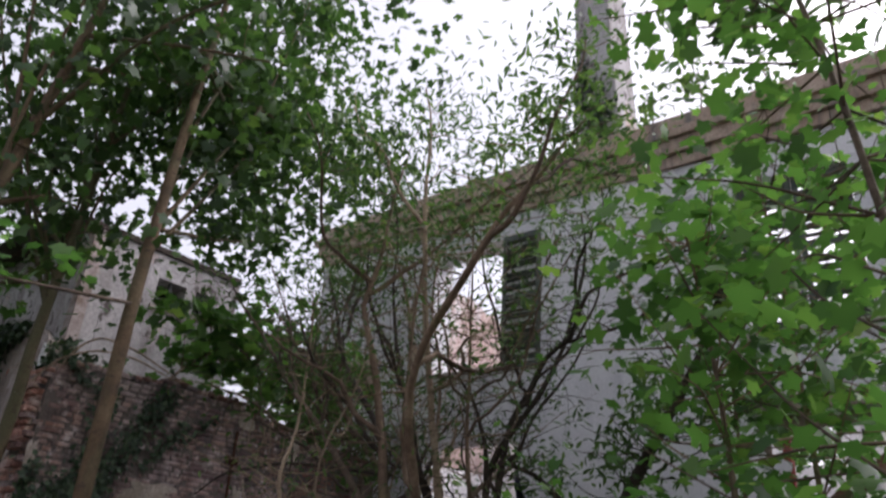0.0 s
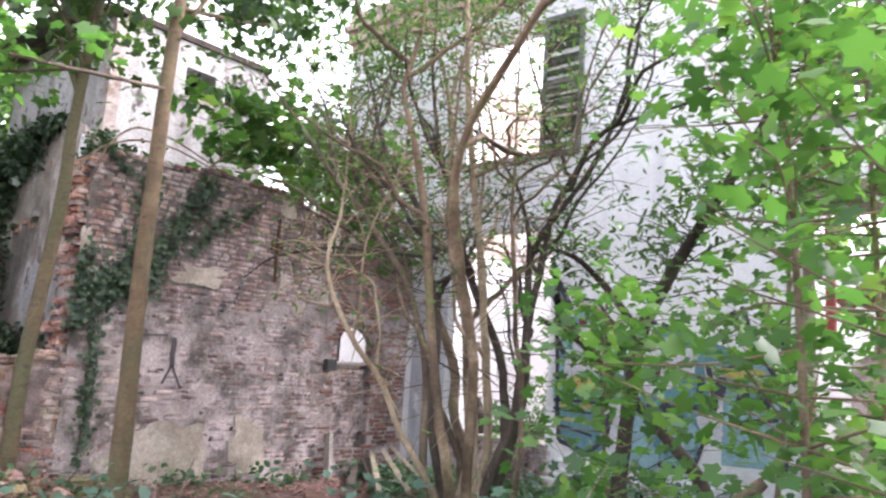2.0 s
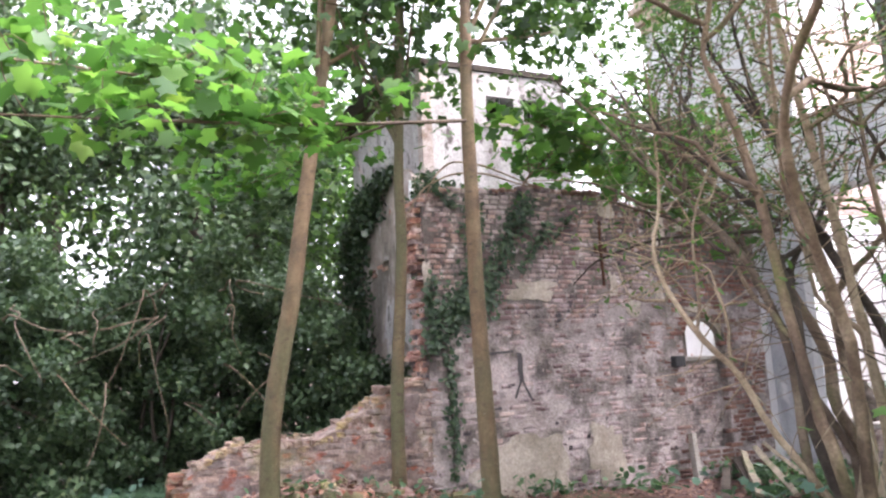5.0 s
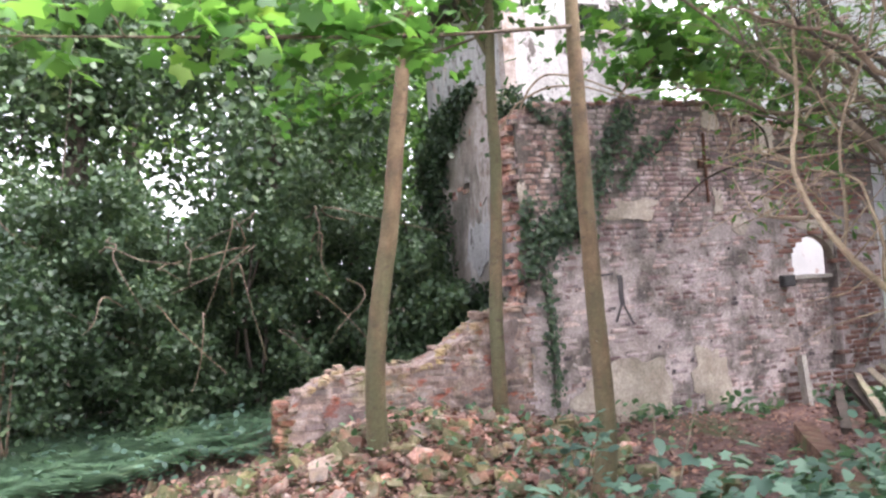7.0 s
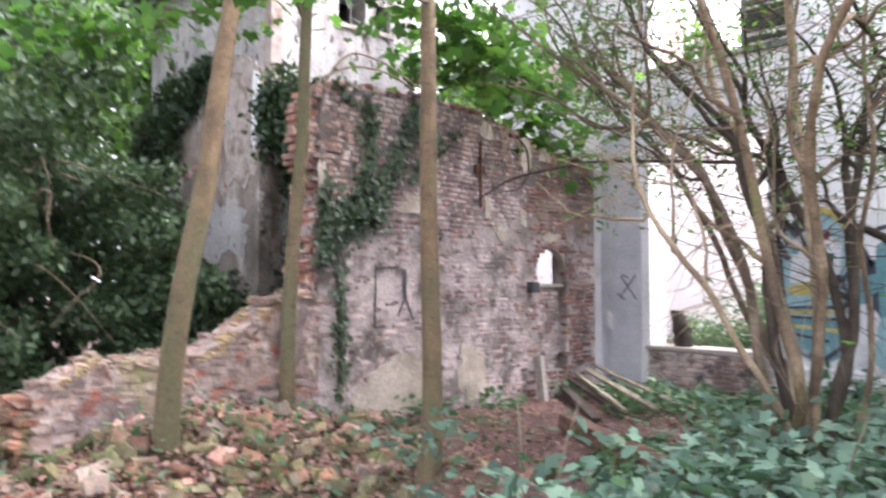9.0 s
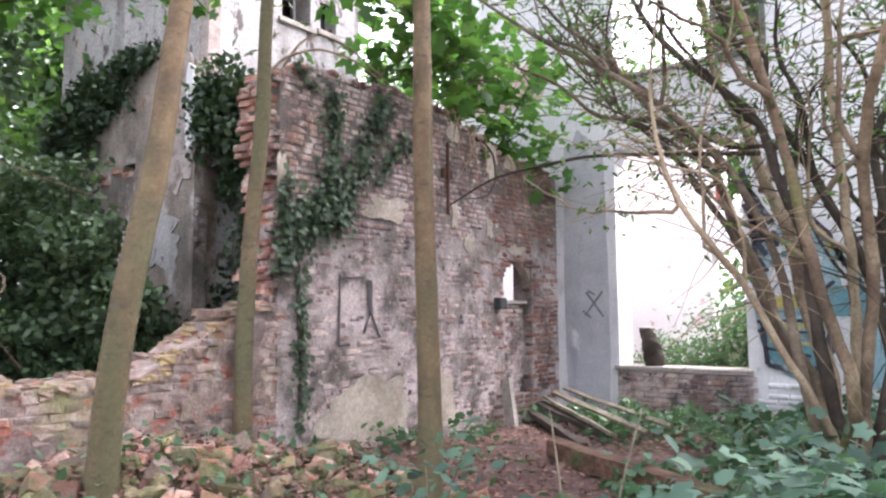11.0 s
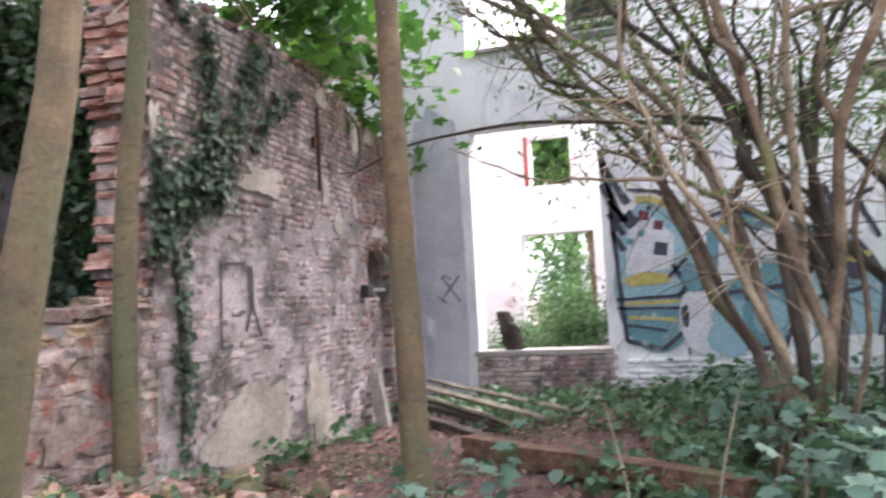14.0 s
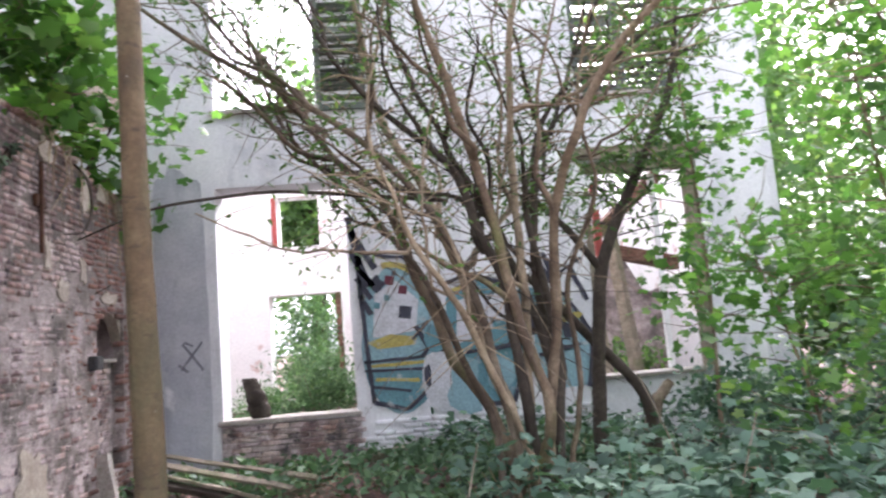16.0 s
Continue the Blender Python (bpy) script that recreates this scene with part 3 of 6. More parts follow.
q = [bm.verts.new(c) for c in ((-6.85, -3.9, 6.0), (-2.78, -3.9, 6.0), (-2.75, -0.9, 6.0), (-6.85, -0.8, 6.0), (-5.6, -2.2, 6.55), (-3.6, -2.2, 6.32))]
for f in ((0, 1, 5, 4), (1, 2, 5), (2, 3, 4, 5), (3, 0, 4), (3, 2, 1, 0)):
    bm.faces.new([q[k] for k in f])
under(tower, part("roof", bm, M_SLATE, tower, "dark sagging slate roof"))

# lower lean-to wall before the tower, with a doorway beside it
slope_top = lambda x: float(np.interp(x, [-6.5, -6.1, -4.6, -3.45, -2.6], [3.2, 3.56, 4.22, 4.48, 4.10])) + uneven(x, 0.05)
leanto = pierced("wall_leanto", "x", -6.5, -2.62, -0.25, 4.4, -3.66, -3.48, [(-4.12, -3.86, 2.98, 3.08), (-3.2, -3.05, 3.25, 3.4)], M_DIRTWALL, slope_top)
tagged(leanto, "crumbling stained lean-to wall with a sloping ivy-grown top", "wall")
part("render_coat", sheet(ragged(-3.08, 3.45, 0.42, 0.82, 60, 0.16, 601), -3.66, 0.02, "x", 0.0), M_LIME, leanto, "pinkish surviving render")
part("render_coat", sheet(ragged(-3.5, 2.05, 0.55, 0.34, 60, 0.35, 602), -3.66, 0.016, "x", 0.0), M_TOWER, leanto, "whitish bottom render")
part("render_coat", sheet(ragged(-2.70, 3.6, 0.07, 0.50, 40, 0.15, 603), -3.66, 0.04, "x", 0.0), M_PALE, leanto, "whitish corner strip")
for x, z in ((-4.25, 2.98), (-4.0, 2.92), (-4.62, 2.95), (-4.55, 2.87)):
    part("brick", block(x - 0.1, x + 0.1, -3.69, -3.60, z, z + 0.055, 0.008, 0.006), M_FRESH, leanto)
for n in range(7):
    part("brick", block(-2.70, -2.56 - 0.05 * (n % 2), -3.64, -3.52, 2.02 + n * 0.075, 2.075 + n * 0.075, 0.006, 0.006), M_DIRTWALL, leanto)
link = pierced("wall_doorway", "x", -2.616, -0.44, -0.25, 3.6, -3.58, -3.30, [(-2.616, -1.55, -0.25, 2.90)], M_DIRTWALL, lambda x: 3.95 - 0.32 * (x + 2.6) + uneven(x, 0.05))
tagged(link, "ivy-grown wall with a dark empty doorway", "wall")
part("lintel", block(-2.75, -1.40, -3.60, -3.32, 2.904, 3.0, 0.006, 0.01), M_DARKBARK, link, "dark rotten timber lintel")
# Unseen slab added to shut out the sky and darken the doorway
tagged(part("roof_leanto", block(-2.66, -0.46, -3.28, -0.5, 3.16, 3.24, 0.01, 0.01), M_SLATE, None, kind="structure"), "unseen slab added over the lean-to to keep the doorway dark", "roof")
# Added back wall, keeps light out of the space under the slab
shade_back = pierced("wall_leanto_back", "x", -2.66, -0.46, -0.25, 3.156, -0.85, -0.6, [(-0.75, -0.46, 1.0, 2.1)], M_DIRTWALL)
tagged(shade_back, "added wall closing off light behind the doorway", "wall")

# low white annexe wall between tower and house
annexe = pierced("wall_annexe", "x", -13.0, -1.5, -0.25, 5.4, 6.5, 6.8, [], M_WHITE, lambda x: 4.4 - 0.16 * (x + 2.6) + uneven(x, 0.05))
tagged(annexe, "white sloping annexe wall behind the brick wall", "wall")

# ---------------------------------------------------------------- brick garden wall: core, niche and window hole
wall_top = lambda y: float(np.interp(y, [-4.8, -4.45, -3.3, -2.35, -1.7, -1.0, -0.3, 0.1], [3.05, 3.28, 3.36, 3.33, 3.14, 3.0, 3.05, 3.05])) + uneven(y, 0.03)
low_top = lambda y: float(np.interp(y, [-7.1, -6.85, -6.6, -5.75, -5.4, -5.1, -4.7], [0.52, 0.68, 0.82, 0.80, 1.00, 1.22, 1.32])) + uneven(y, 0.03)
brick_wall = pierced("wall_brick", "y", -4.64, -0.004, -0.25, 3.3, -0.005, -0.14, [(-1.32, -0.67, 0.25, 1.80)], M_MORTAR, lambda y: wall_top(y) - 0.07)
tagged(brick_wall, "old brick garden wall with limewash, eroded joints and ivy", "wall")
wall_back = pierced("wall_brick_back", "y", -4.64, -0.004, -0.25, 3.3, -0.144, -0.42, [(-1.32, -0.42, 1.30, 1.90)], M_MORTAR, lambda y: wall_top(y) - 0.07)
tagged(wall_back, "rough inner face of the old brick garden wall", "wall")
niche = part("niche_back", block(-0.143, -0.128, -1.318, -0.672, 0.252, 1.298), M_MORTAR, brick_wall)
part("niche_sill", block(-0.41, -0.07, -1.318, -0.672, 1.304, 1.345, 0.004, 0.008), M_STONE, brick_wall, "dark stone ledge of the wall opening")
for y0, s in ((-1.318, 1), (-0.672, -1)):
    bm = bmesh.new()
    arc = [(y0, 1.50)] + [(y0 + s * 0.325 * (1 - math.cos(a)), 1.50 + 0.298 * math.sin(a)) for a in np.linspace(0.15, math.pi / 2, 7)] + [(y0, 1.798)]
    lo, hi = [bm.verts.new((-0.03, y, z)) for y, z in arc], [bm.verts.new((-0.138, y, z)) for y, z in arc]
    bm.faces.new(lo), bm.faces.new(hi)
    for k in range(len(arc)):
        bm.faces.new([lo[k], lo[k - 1], hi[k - 1], hi[k]])
    bmesh.ops.recalc_face_normals(bm, faces=bm.faces[:])
    part("arch_haunch", bm, M_PLASTER, brick_wall)
low_wall = pierced("wall_low", "y", -7.02, -4.645, -0.25, 1.0, -0.012, -0.44, [], M_LIMED, lambda y: low_top(y) - 0.03)
tagged(low_wall, "collapsed low rubble masonry wall with a stepped mossy top", "wall")


# remains of plaster on the brick wall
PATCHES = ((-3.36, 2.17, 0.27, 0.10), (-3.60, 0.30, 0.50, 0.34), (-2.55, 0.36, 0.22, 0.29), (-2.30, 3.12, 0.11, 0.10),
           (-1.55, 2.92, 0.10, 0.18), (-1.15, 2.96, 0.13, 0.08), (-2.02, 1.95, 0.10, 0.09), (-2.28, 2.22, 0.05, 0.14), (-1.62, 2.16, 0.06, 0.12),
           (-1.02, 1.93, 0.16, 0.06), (-0.75, 2.86, 0.10, 0.10), (-4.62, 2.30, 0.05, 0.18))
for n, (cy, cz, ry, rz) in enumerate(PATCHES):
    part("plaster_patch", sheet(ragged(cy, cz, ry, rz, 44, 0.42, n), 0.0, 0.008, "y", 0.005), M_PLASTER, brick_wall, "torn cream plaster remnant")
for n, (cy, cz, ry, rz) in enumerate(((-6.5, 0.36, 0.20, 0.16), (-5.3, 0.58, 0.16, 0.12), (-4.95, 0.90, 0.14, 0.20))):
    part("plaster_patch", sheet(ragged(cy, cz, ry, rz, 40, 0.5, n + 30), 0.0, 0.004, "y", 0.003 + 0.003 * n), M_LIMED, low_wall, "crumbling limewashed plaster")
STROKES = (((-3.97, 1.53), (-3.98, 0.92)), ((-3.97, 1.50), (-3.66, 1.52)), ((-3.59, 1.50), (-3.58, 1.20)), ((-3.58, 1.22), (-3.46, 0.98)), ((-3.58, 1.22), (-3.67, 1.02)), ((-3.98, 0.92), (-3.84, 0.93)))


def ribbon(a, b, w, seed):
    """The outline of one painted stroke from a to b."""
    r = np.random.default_rng(seed)
    d = Vector((b[0] - a[0], b[1] - a[1]))
    n = Vector((-d.y, d.x)).normalized() * w / 2
    ks = np.linspace(0, 1, 6)
    one = [(a[0] + d.x * k + n.x * r.uniform(0.7, 1.3), a[1] + d.y * k + n.y * r.uniform(0.7, 1.3)) for k in ks]
    two = [(a[0] + d.x * k - n.x * r.uniform(0.7, 1.3), a[1] + d.y * k - n.y * r.uniform(0.7, 1.3)) for k in ks[::-1]]
    return one + two


wall_scrawl = thing("wall_scrawl", "faded dark painted strokes on the brick wall", "graffiti", (0.0, -3.8, 0.9))
for n, (a, b) in enumerate(STROKES):
    under(wall_scrawl, part("stroke", sheet(ribbon(a, b, 0.024 if n != 2 else 0.06, n), 0.0, 0.002, "y", 0.008), P_FADED, wall_scrawl))

meter_box = thing("junction_box", "small black box fixed beside the wall opening", "box", (0.03, -1.45, 1.25))
under(meter_box, part("body", block(0.0, 0.07, -1.53, -1.37, 1.24, 1.37, 0, 0.008), M_DARK, meter_box))
under(meter_box, part("lid", block(0.072, 0.082, -1.52, -1.38, 1.25, 1.36, 0, 0.003), M_DARK, meter_box))

anchor = thing("wall_anchor", "rusted iron tie bar on the brick wall", "iron bar", (0.03, -2.42, 2.3))
s = Soup()
tube(s, [(0.03, -2.42, 2.98), (0.035, -2.43, 2.7), (0.03, -2.42, 2.22)], (0.018, 0.02, 0.016), 6)
under(anchor, part("bar", s, M_RUST, anchor))
under(anchor, part("plate", block(0.0, 0.03, -2.50, -2.34, 2.60, 2.70, 0.003, 0.005), M_RUST, anchor))
root = thing("hanging_root", "dark dead root hanging over the wall top", "root", (0.05, -1.7, 2.3))
s = Soup()
tube(s, [(-0.05, -1.75, 3.2), (0.08, -1.62, 3.0), (0.10, -1.60, 2.7), (0.08, -1.75, 2.48), (0.05, -2.1, 2.42)], (0.010, 0.014, 0.014, 0.010, 0.005), 7)
under(root, part("root_stem", s, M_DARKBARK, root, smooth=True))

# dead stems dangling over the wall top, and two thin stems arching over its broken end
for n in range(16):
    y0, ln = RNG.uniform(-2.6, -0.9), RNG.uniform(0.25, 0.85)
    s = Soup()
    tube(s, [(-0.08, y0, wall_top(y0)), (0.06, y0 + RNG.normal(0, 0.05), wall_top(y0) + 0.02), (0.09, y0 + RNG.normal(0, 0.12), wall_top(y0) - ln * 0.5), (0.06, y0 + RNG.normal(0, 0.2), wall_top(y0) - ln)], (0.007, 0.007, 0.005, 0.003), 5, 0.1, 0.02)
    tagged(part("dead_stem", s, M_PALESTEM, None, smooth=True), "thin pale dead stem hanging over the brick wall", "stem", "dead stems on the wall")
for d in (0.0, 0.14):
    s = Soup()
    tube(s, [(-0.2, -4.75 + d, 3.0), (0.0, -4.62 + d, 3.28 + d), (0.06, -4.3, 3.44 + d), (0.08, -3.9, 3.46 + d * 0.6), (0.02, -3.4, 3.36 + d * 0.3), (-0.05, -3.0, 3.33)], (0.012, 0.012, 0.011, 0.010, 0.008, 0.005), 6, 0.08)
    tagged(part("arching_stem", s, M_PALESTEM, None, smooth=True), "thin grey stem arching over the broken wall end", "stem")

# ---------------------------------------------------------------- openings of the house front
def window_stone(x0, x1, z, name, label):
    ob = part(name, block(x0 - 0.05, x1 + 0.05, -0.05, 0.40, z, z + 0.05, 0.006, 0.012), M_STONE, facade, label)
    return ob


window_stone(0.82, 2.32, 0.502, "window_sill", "chipped pale stone sill")
window_stone(5.15, 6.58, 0.662, "window_sill", "mossy pale stone sill")
window_stone(0.85, 2.05, 4.102, "window_sill", "stone sill of the upper window")
window_stone(5.2, 6.4, 4.052, "window_sill", "stone sill of the upper window")
window_right = thing("window_frame", "weathered empty timber window frame in the front wall", "window frame", (5.86, 0.1, 0.72))
for nm, a in (("head", (5.15, 6.58, 0.06, 0.18, 3.12, 3.246)), ("jamb", (6.44, 6.576, 0.06, 0.18, 0.716, 3.116)), ("jamb", (5.154, 5.24, 0.06, 0.18, 0.716, 3.116)), ("mullion", (6.05, 6.12, 0.2, 0.27, 0.72, 3.1))):
    under(window_right, part(nm, block(*a, 0.004, 0.01), M_PALEWOOD if nm != "mullion" else M_WHITE, window_right))
under(window_right, part("architrave", block(5.05, 6.70, -0.045, -0.004, 3.27, 3.42, 0.004, 0.01), M_PALEWOOD, window_right, "bleached board over the window"))


def louvre(x0, x1, z0, z1, y, label="faded dark green louvred shutter folded back on the wall"):
    """A louvred shutter in the plane of the wall."""
    sh = thing("shutter", label, "shutter", ((x0 + x1) / 2, y, z0), "window shutters")
    for nm, a in (("stile", (x0, x0 + 0.06)), ("stile", (x1 - 0.06, x1))):
        under(sh, part(nm, block(*a, y - 0.045, y - 0.004, z0, z1, 0, 0.005), M_SHUTTER, sh))
    for z in (z0, (z0 + z1) / 2, z1 - 0.08):
        under(sh, part("rail", block(x0 + 0.06, x1 - 0.06, y - 0.042, y - 0.006, z, z + 0.08, 0, 0.004), M_SHUTTER, sh))
    slat = None
    for z in np.arange(z0 + 0.11, z1 - 0.1, 0.034):
        if abs(z - (z0 + z1) / 2 - 0.04) < 0.07:
            continue
        if slat is None:
            slat = bpy.data.meshes.new("slat")
            bm = block(x0 + 0.062, x1 - 0.062, -0.022, 0.022, -0.004, 0.004)
            bmesh.ops.rotate(bm, verts=bm.verts[:], cent=(0, 0, 0), matrix=Matrix.Rotation(radians(-42), 3, "X"))
            bm.to_mesh(slat)
            bm.free()
            slat.materials.append(M_SHUTTER)
        ob = part("slat", slat, None, sh)
        under(sh, ob)
        ob.matrix_basis = pose(0, y - 0.024, z, 0, RNG.uniform(-1.2, 1.2), 0)
    return sh


louvre(2.07, 2.66, 4.08, 6.0, 0.0)
louvre(5.22, 5.80, 4.11, 5.88, 0.12, "closed louvred shutter with flaking grey-green paint")
louvre(5.81, 6.38, 4.11, 5.88, 0.12, "closed louvred shutter with flaking grey-green paint")
tagged(part("window_post", block(5.32, 5.40, 0.22, 0.30, 1.9, 3.12, 0.003, 0.006), M_PAINTRED, None), "peeling red painted post in the window opening", "post")

# fallen roof timbers and rubble in the room behind the right window
for n, (a, b, r) in enumerate((((5.3, 1.0, 2.3), (6.55, 1.3, 3.3), 0.07), ((5.9, 0.9, 0.3), (5.75, 1.1, 2.6), 0.06), ((5.2, 1.6, 2.5), (6.9, 1.8, 2.1), 0.08), ((5.5, 0.8, 0.3), (5.62, 2.0, 2.9), 0.05))):
    a, b = Vector(a), Vector(b)
    bm = block(-(b - a).length / 2, (b - a).length / 2, -r, r, -r * 1.2, r * 1.2, 0.008, 0.01)
    bmesh.ops.rotate(bm, verts=bm.verts[:], cent=(0, 0, 0), matrix=(b - a).to_track_quat("X", "Z").to_matrix())
    bmesh.ops.translate(bm, verts=bm.verts[:], vec=(a + b) / 2)
    tagged(part("roof_timber", bm, M_PALEWOOD if n % 2 else M_ROTWOOD, None), "fallen roof timber leaning inside the ruined room", "timber", "fallen roof timbers")
collapsed = pierced("wall_collapsed_partition", "x", 5.0, 7.14, -0.25, 2.6, 3.0, 3.2, [], M_MORTAR, lambda x: 2.4 - 0.5 * abs(x - 6.0) + uneven(x, 0.3))
tagged(collapsed, "collapsed brick partition inside the house", "wall")

# Paler ragged sheets over the upper and right part of the front
part("paint_coat", sheet(ragged(3.72, 4.55, 1.05, 1.95, 60, 0.25, 501), 0.0, 0.0025, "x", 0.0005), M_PALE, facade, "paler ragged patch on the house front")
part("paint_coat", sheet(ragged(4.0, 2.85, 1.2, 0.70, 70, 0.30, 505), 0.0, 0.0025, "x", 0.0016), M_PALE, facade, "paler ragged patch on the house front")
part("paint_coat", sheet(ragged(5.9, 6.05, 1.3, 0.13, 70, 0.25, 506), 0.0, 0.0025, "x", 0.0016), M_PALE, facade, "paler ragged patch on the house front")
part("pink_coat", sheet(ragged(-0.78, 4.3, 0.66, 0.30, 60, 0.3, 508), 0.0, 0.0025, "x", 0.0020), M_PINK, facade, "pink patch where the render has come off")
# Darker blue-grey sheet between the brick wall and the opening
part("damp_stain", sheet(ragged(0.40, 1.60, 0.31, 1.90, 70, 0.05, 507), 0.0, 0.0025, "x", 0.0006), M_BLUEGREY, facade, "darker blue-grey patch of render")
part("paint_coat", sheet(ragged(5.9, 3.66, 1.25, 0.20, 70, 0.30, 503), 0.0, 0.0025, "x", 0.0008), M_PALE, facade, "paler ragged patch on the house front")
part("paint_coat", sheet(ragged(7.08, 3.2, 0.36, 2.4, 70, 0.22, 504), 0.0, 0.0025, "x", 0.0012), M_PALE, facade, "paler ragged patch on the house front")
part("paint_coat", sheet(ragged(4.35, 2.35, 0.60, 0.55, 50, 0.4, 502), 0.0, 0.0025, "x", 0.0010), M_PALE, facade, "paler ragged patch on the house front")
# ---------------------------------------------------------------- spray paint on the house front
graffiti = thing("graffiti_mural", "teal, yellow and black spray painted mural", "graffiti", (3.7, -0.01, 0.5))


def daub(name, outline, mat, off):
    under(graffiti, part(name, sheet(outline, 0.0, 0.003, "x", off), mat, graffiti))


def oval(cx, cz, rx, rz, a0=0, a1=360, n=20):
    return [(cx + rx * math.cos(radians(a)), cz + rz * math.sin(radians(a))) for a in np.linspace(a0, a1, n, endpoint=a1 - a0 < 359)]


daub("fill", oval(2.85, 1.25, 0.44, 0.78, 180, 360) + [(3.22, 1.9), (2.80, 2.22), (2.5, 1.9)], P_SKY, 0.004)
daub("fill", oval(2.86, 1.02, 0.42, 0.52, 185, 355), P_TEAL, 0.008)
daub("fill", [(3.35, 0.52), (3.42, 1.75), (3.75, 1.98), (4.15, 1.82), (4.3, 1.2), (4.1, 0.5)], P_TEAL, 0.004)
daub("fill", [(4.4, 0.6), (4.42, 1.5), (4.8, 1.65), (5.08, 1.2), (5.0, 0.62)], P_SKY, 0.004)
daub("fill", [(3.5, 1.2), (3.55, 1.7), (3.85, 1.8), (3.95, 1.35)], P_WHITE, 0.008)
daub("fill", [(2.55, 1.35), (2.6, 1.85), (2.85, 2.0), (3.1, 1.75), (3.05, 1.4)], P_WHITE, 0.008)
daub("stripe", oval(2.78, 1.62, 0.50, 0.60, 20, 100, 8) + oval(2.78, 1.62, 0.43, 0.53, 20, 100, 8)[::-1], P_YELLOW, 0.012)
daub("stripe", [(2.48, 1.30), (2.75, 1.38), (3.05, 1.33), (3.02, 1.24), (2.6, 1.22)], P_YELLOW, 0.012)
for cx, cz, r, m in ((2.78, 2.0, 0.075, P_MAROON), (2.93, 1.88, 0.07, P_MAROON), (2.94, 1.62, 0.10, P_BLACK), (2.66, 1.92, 0.04, P_BLACK), (2.62, 1.72, 0.05, P_TEAL),
                     (2.84, 2.08, 0.035, P_BLACK), (3.7, 1.5, 0.07, P_MAROON), (4.6, 1.25, 0.08, P_BLACK), (2.74, 1.80, 0.05, P_TEAL), (3.62, 0.95, 0.09, P_YELLOW)):
    daub("square", [(cx + r * math.cos(radians(a)), cz + r * math.sin(radians(a))) for a in (35, 125, 215, 305)], m, 0.012)
LINES = ((2.43, 1.08, 3.25, 1.10, .035), (2.43, 0.98, 3.22, 0.96, .03), (2.50, 0.80, 2.95, 0.72, .03), (2.42, 2.3, 2.48, 1.1, .05), (2.40, 2.2, 2.60, 1.95, .06), (2.40, 2.05, 2.56, 1.80, .06),
         (2.42, 1.85, 2.55, 1.62, .06), (2.48, 1.1, 2.52, 0.62, .05), (2.52, 0.62, 2.9, 0.52, .05), (2.9, 0.52, 3.3, 0.85, .05), (3.3, 0.85, 3.36, 1.6, .06), (3.2, 1.9, 3.38, 1.55, .05),
         (3.38, 1.6, 3.45, 0.55, .05))
LINES2 = ((3.0, 1.3, 3.2, 1.5, .04), (3.45, 0.55, 4.1, 0.48, .05), (3.75, 2.0, 4.2, 1.82, .05), (4.2, 1.82, 4.35, 1.2, .06), (4.35, 1.2, 4.12, 0.5, .05), (3.6, 1.1, 4.2, 1.15, .05),
          (4.4, 1.55, 4.8, 1.7, .05), (4.8, 1.7, 5.1, 1.2, .05), (5.1, 1.2, 5.0, 0.6, .05), (4.45, 1.0, 4.95, 1.1, .05), (4.7, 1.9, 5.05, 2.1, .04), (3.1, 1.1, 3.3, 1.35, .05))
# letters and blocks of the worn right half, long since illegible
for k, (cx, cz, w, h, m) in enumerate(((3.30, 0.78, 0.20, 0.30, P_WHITE), (3.52, 0.72, 0.22, 0.24, P_SKY), (3.30, 1.30, 0.12, 0.16, P_TEAL), (4.28, 0.98, 0.13, 0.12, P_WHITE), (3.95, 0.80, 0.20, 0.24, P_SKY),
                                       (4.20, 1.36, 0.05, 0.10, P_BLACK), (4.40, 1.34, 0.07, 0.09, P_BLACK), (4.62, 1.30, 0.05, 0.11, P_BLACK), (4.82, 1.28, 0.06, 0.09, P_BLACK), (4.00, 1.62, 0.16, 0.14, P_WHITE),
                                       (4.55, 1.52, 0.22, 0.06, P_YELLOW), (4.85, 1.42, 0.14, 0.05, P_YELLOW), (3.82, 1.10, 0.05, 0.12, P_BLACK), (4.30, 1.70, 0.16, 0.10, P_TEAL), (3.14, 0.90, 0.035, 0.12, P_BLACK))):
    daub("letter" if m is P_BLACK else "fill", ragged(cx, cz, w, h, 14, 0.55, k + 300), m, 0.0190 + 0.0036 * (k % 4))
LINES3 = ((2.34, 2.78, 2.46, 2.2, .08), (2.36, 2.62, 2.62, 2.15, .08), (2.36, 2.4, 2.55, 1.95, .10), (2.62, 2.30, 2.95, 2.26, .035), (2.95, 2.26, 3.18, 2.0, .035), (3.18, 2.0, 3.3, 1.65, .04),
          (2.58, 2.02, 2.68, 1.92, .16), (3.05, 1.45, 3.18, 1.2, .05), (3.4, 1.9, 3.7, 2.02, .05), (4.5, 2.15, 4.75, 1.7, .06), (4.75, 1.7, 4.6, 2.2, .05), (4.9, 2.0, 5.08, 1.6, .06))
for n, (a, b, c, d, w) in enumerate(LINES + LINES2 + LINES3):
    daub("outline", ribbon((a, b), (c, d), w, n + 40), P_BLACK, 0.016)
for n, (a, b, c, d) in enumerate(((2.5, 1.03, 3.2, 1.04), (2.55, 0.88, 3.05, 0.84), (3.48, 1.82, 3.74, 1.9))):
    daub("stripe", ribbon((a, b), (c, d), 0.04, n + 80), P_YELLOW, 0.012)
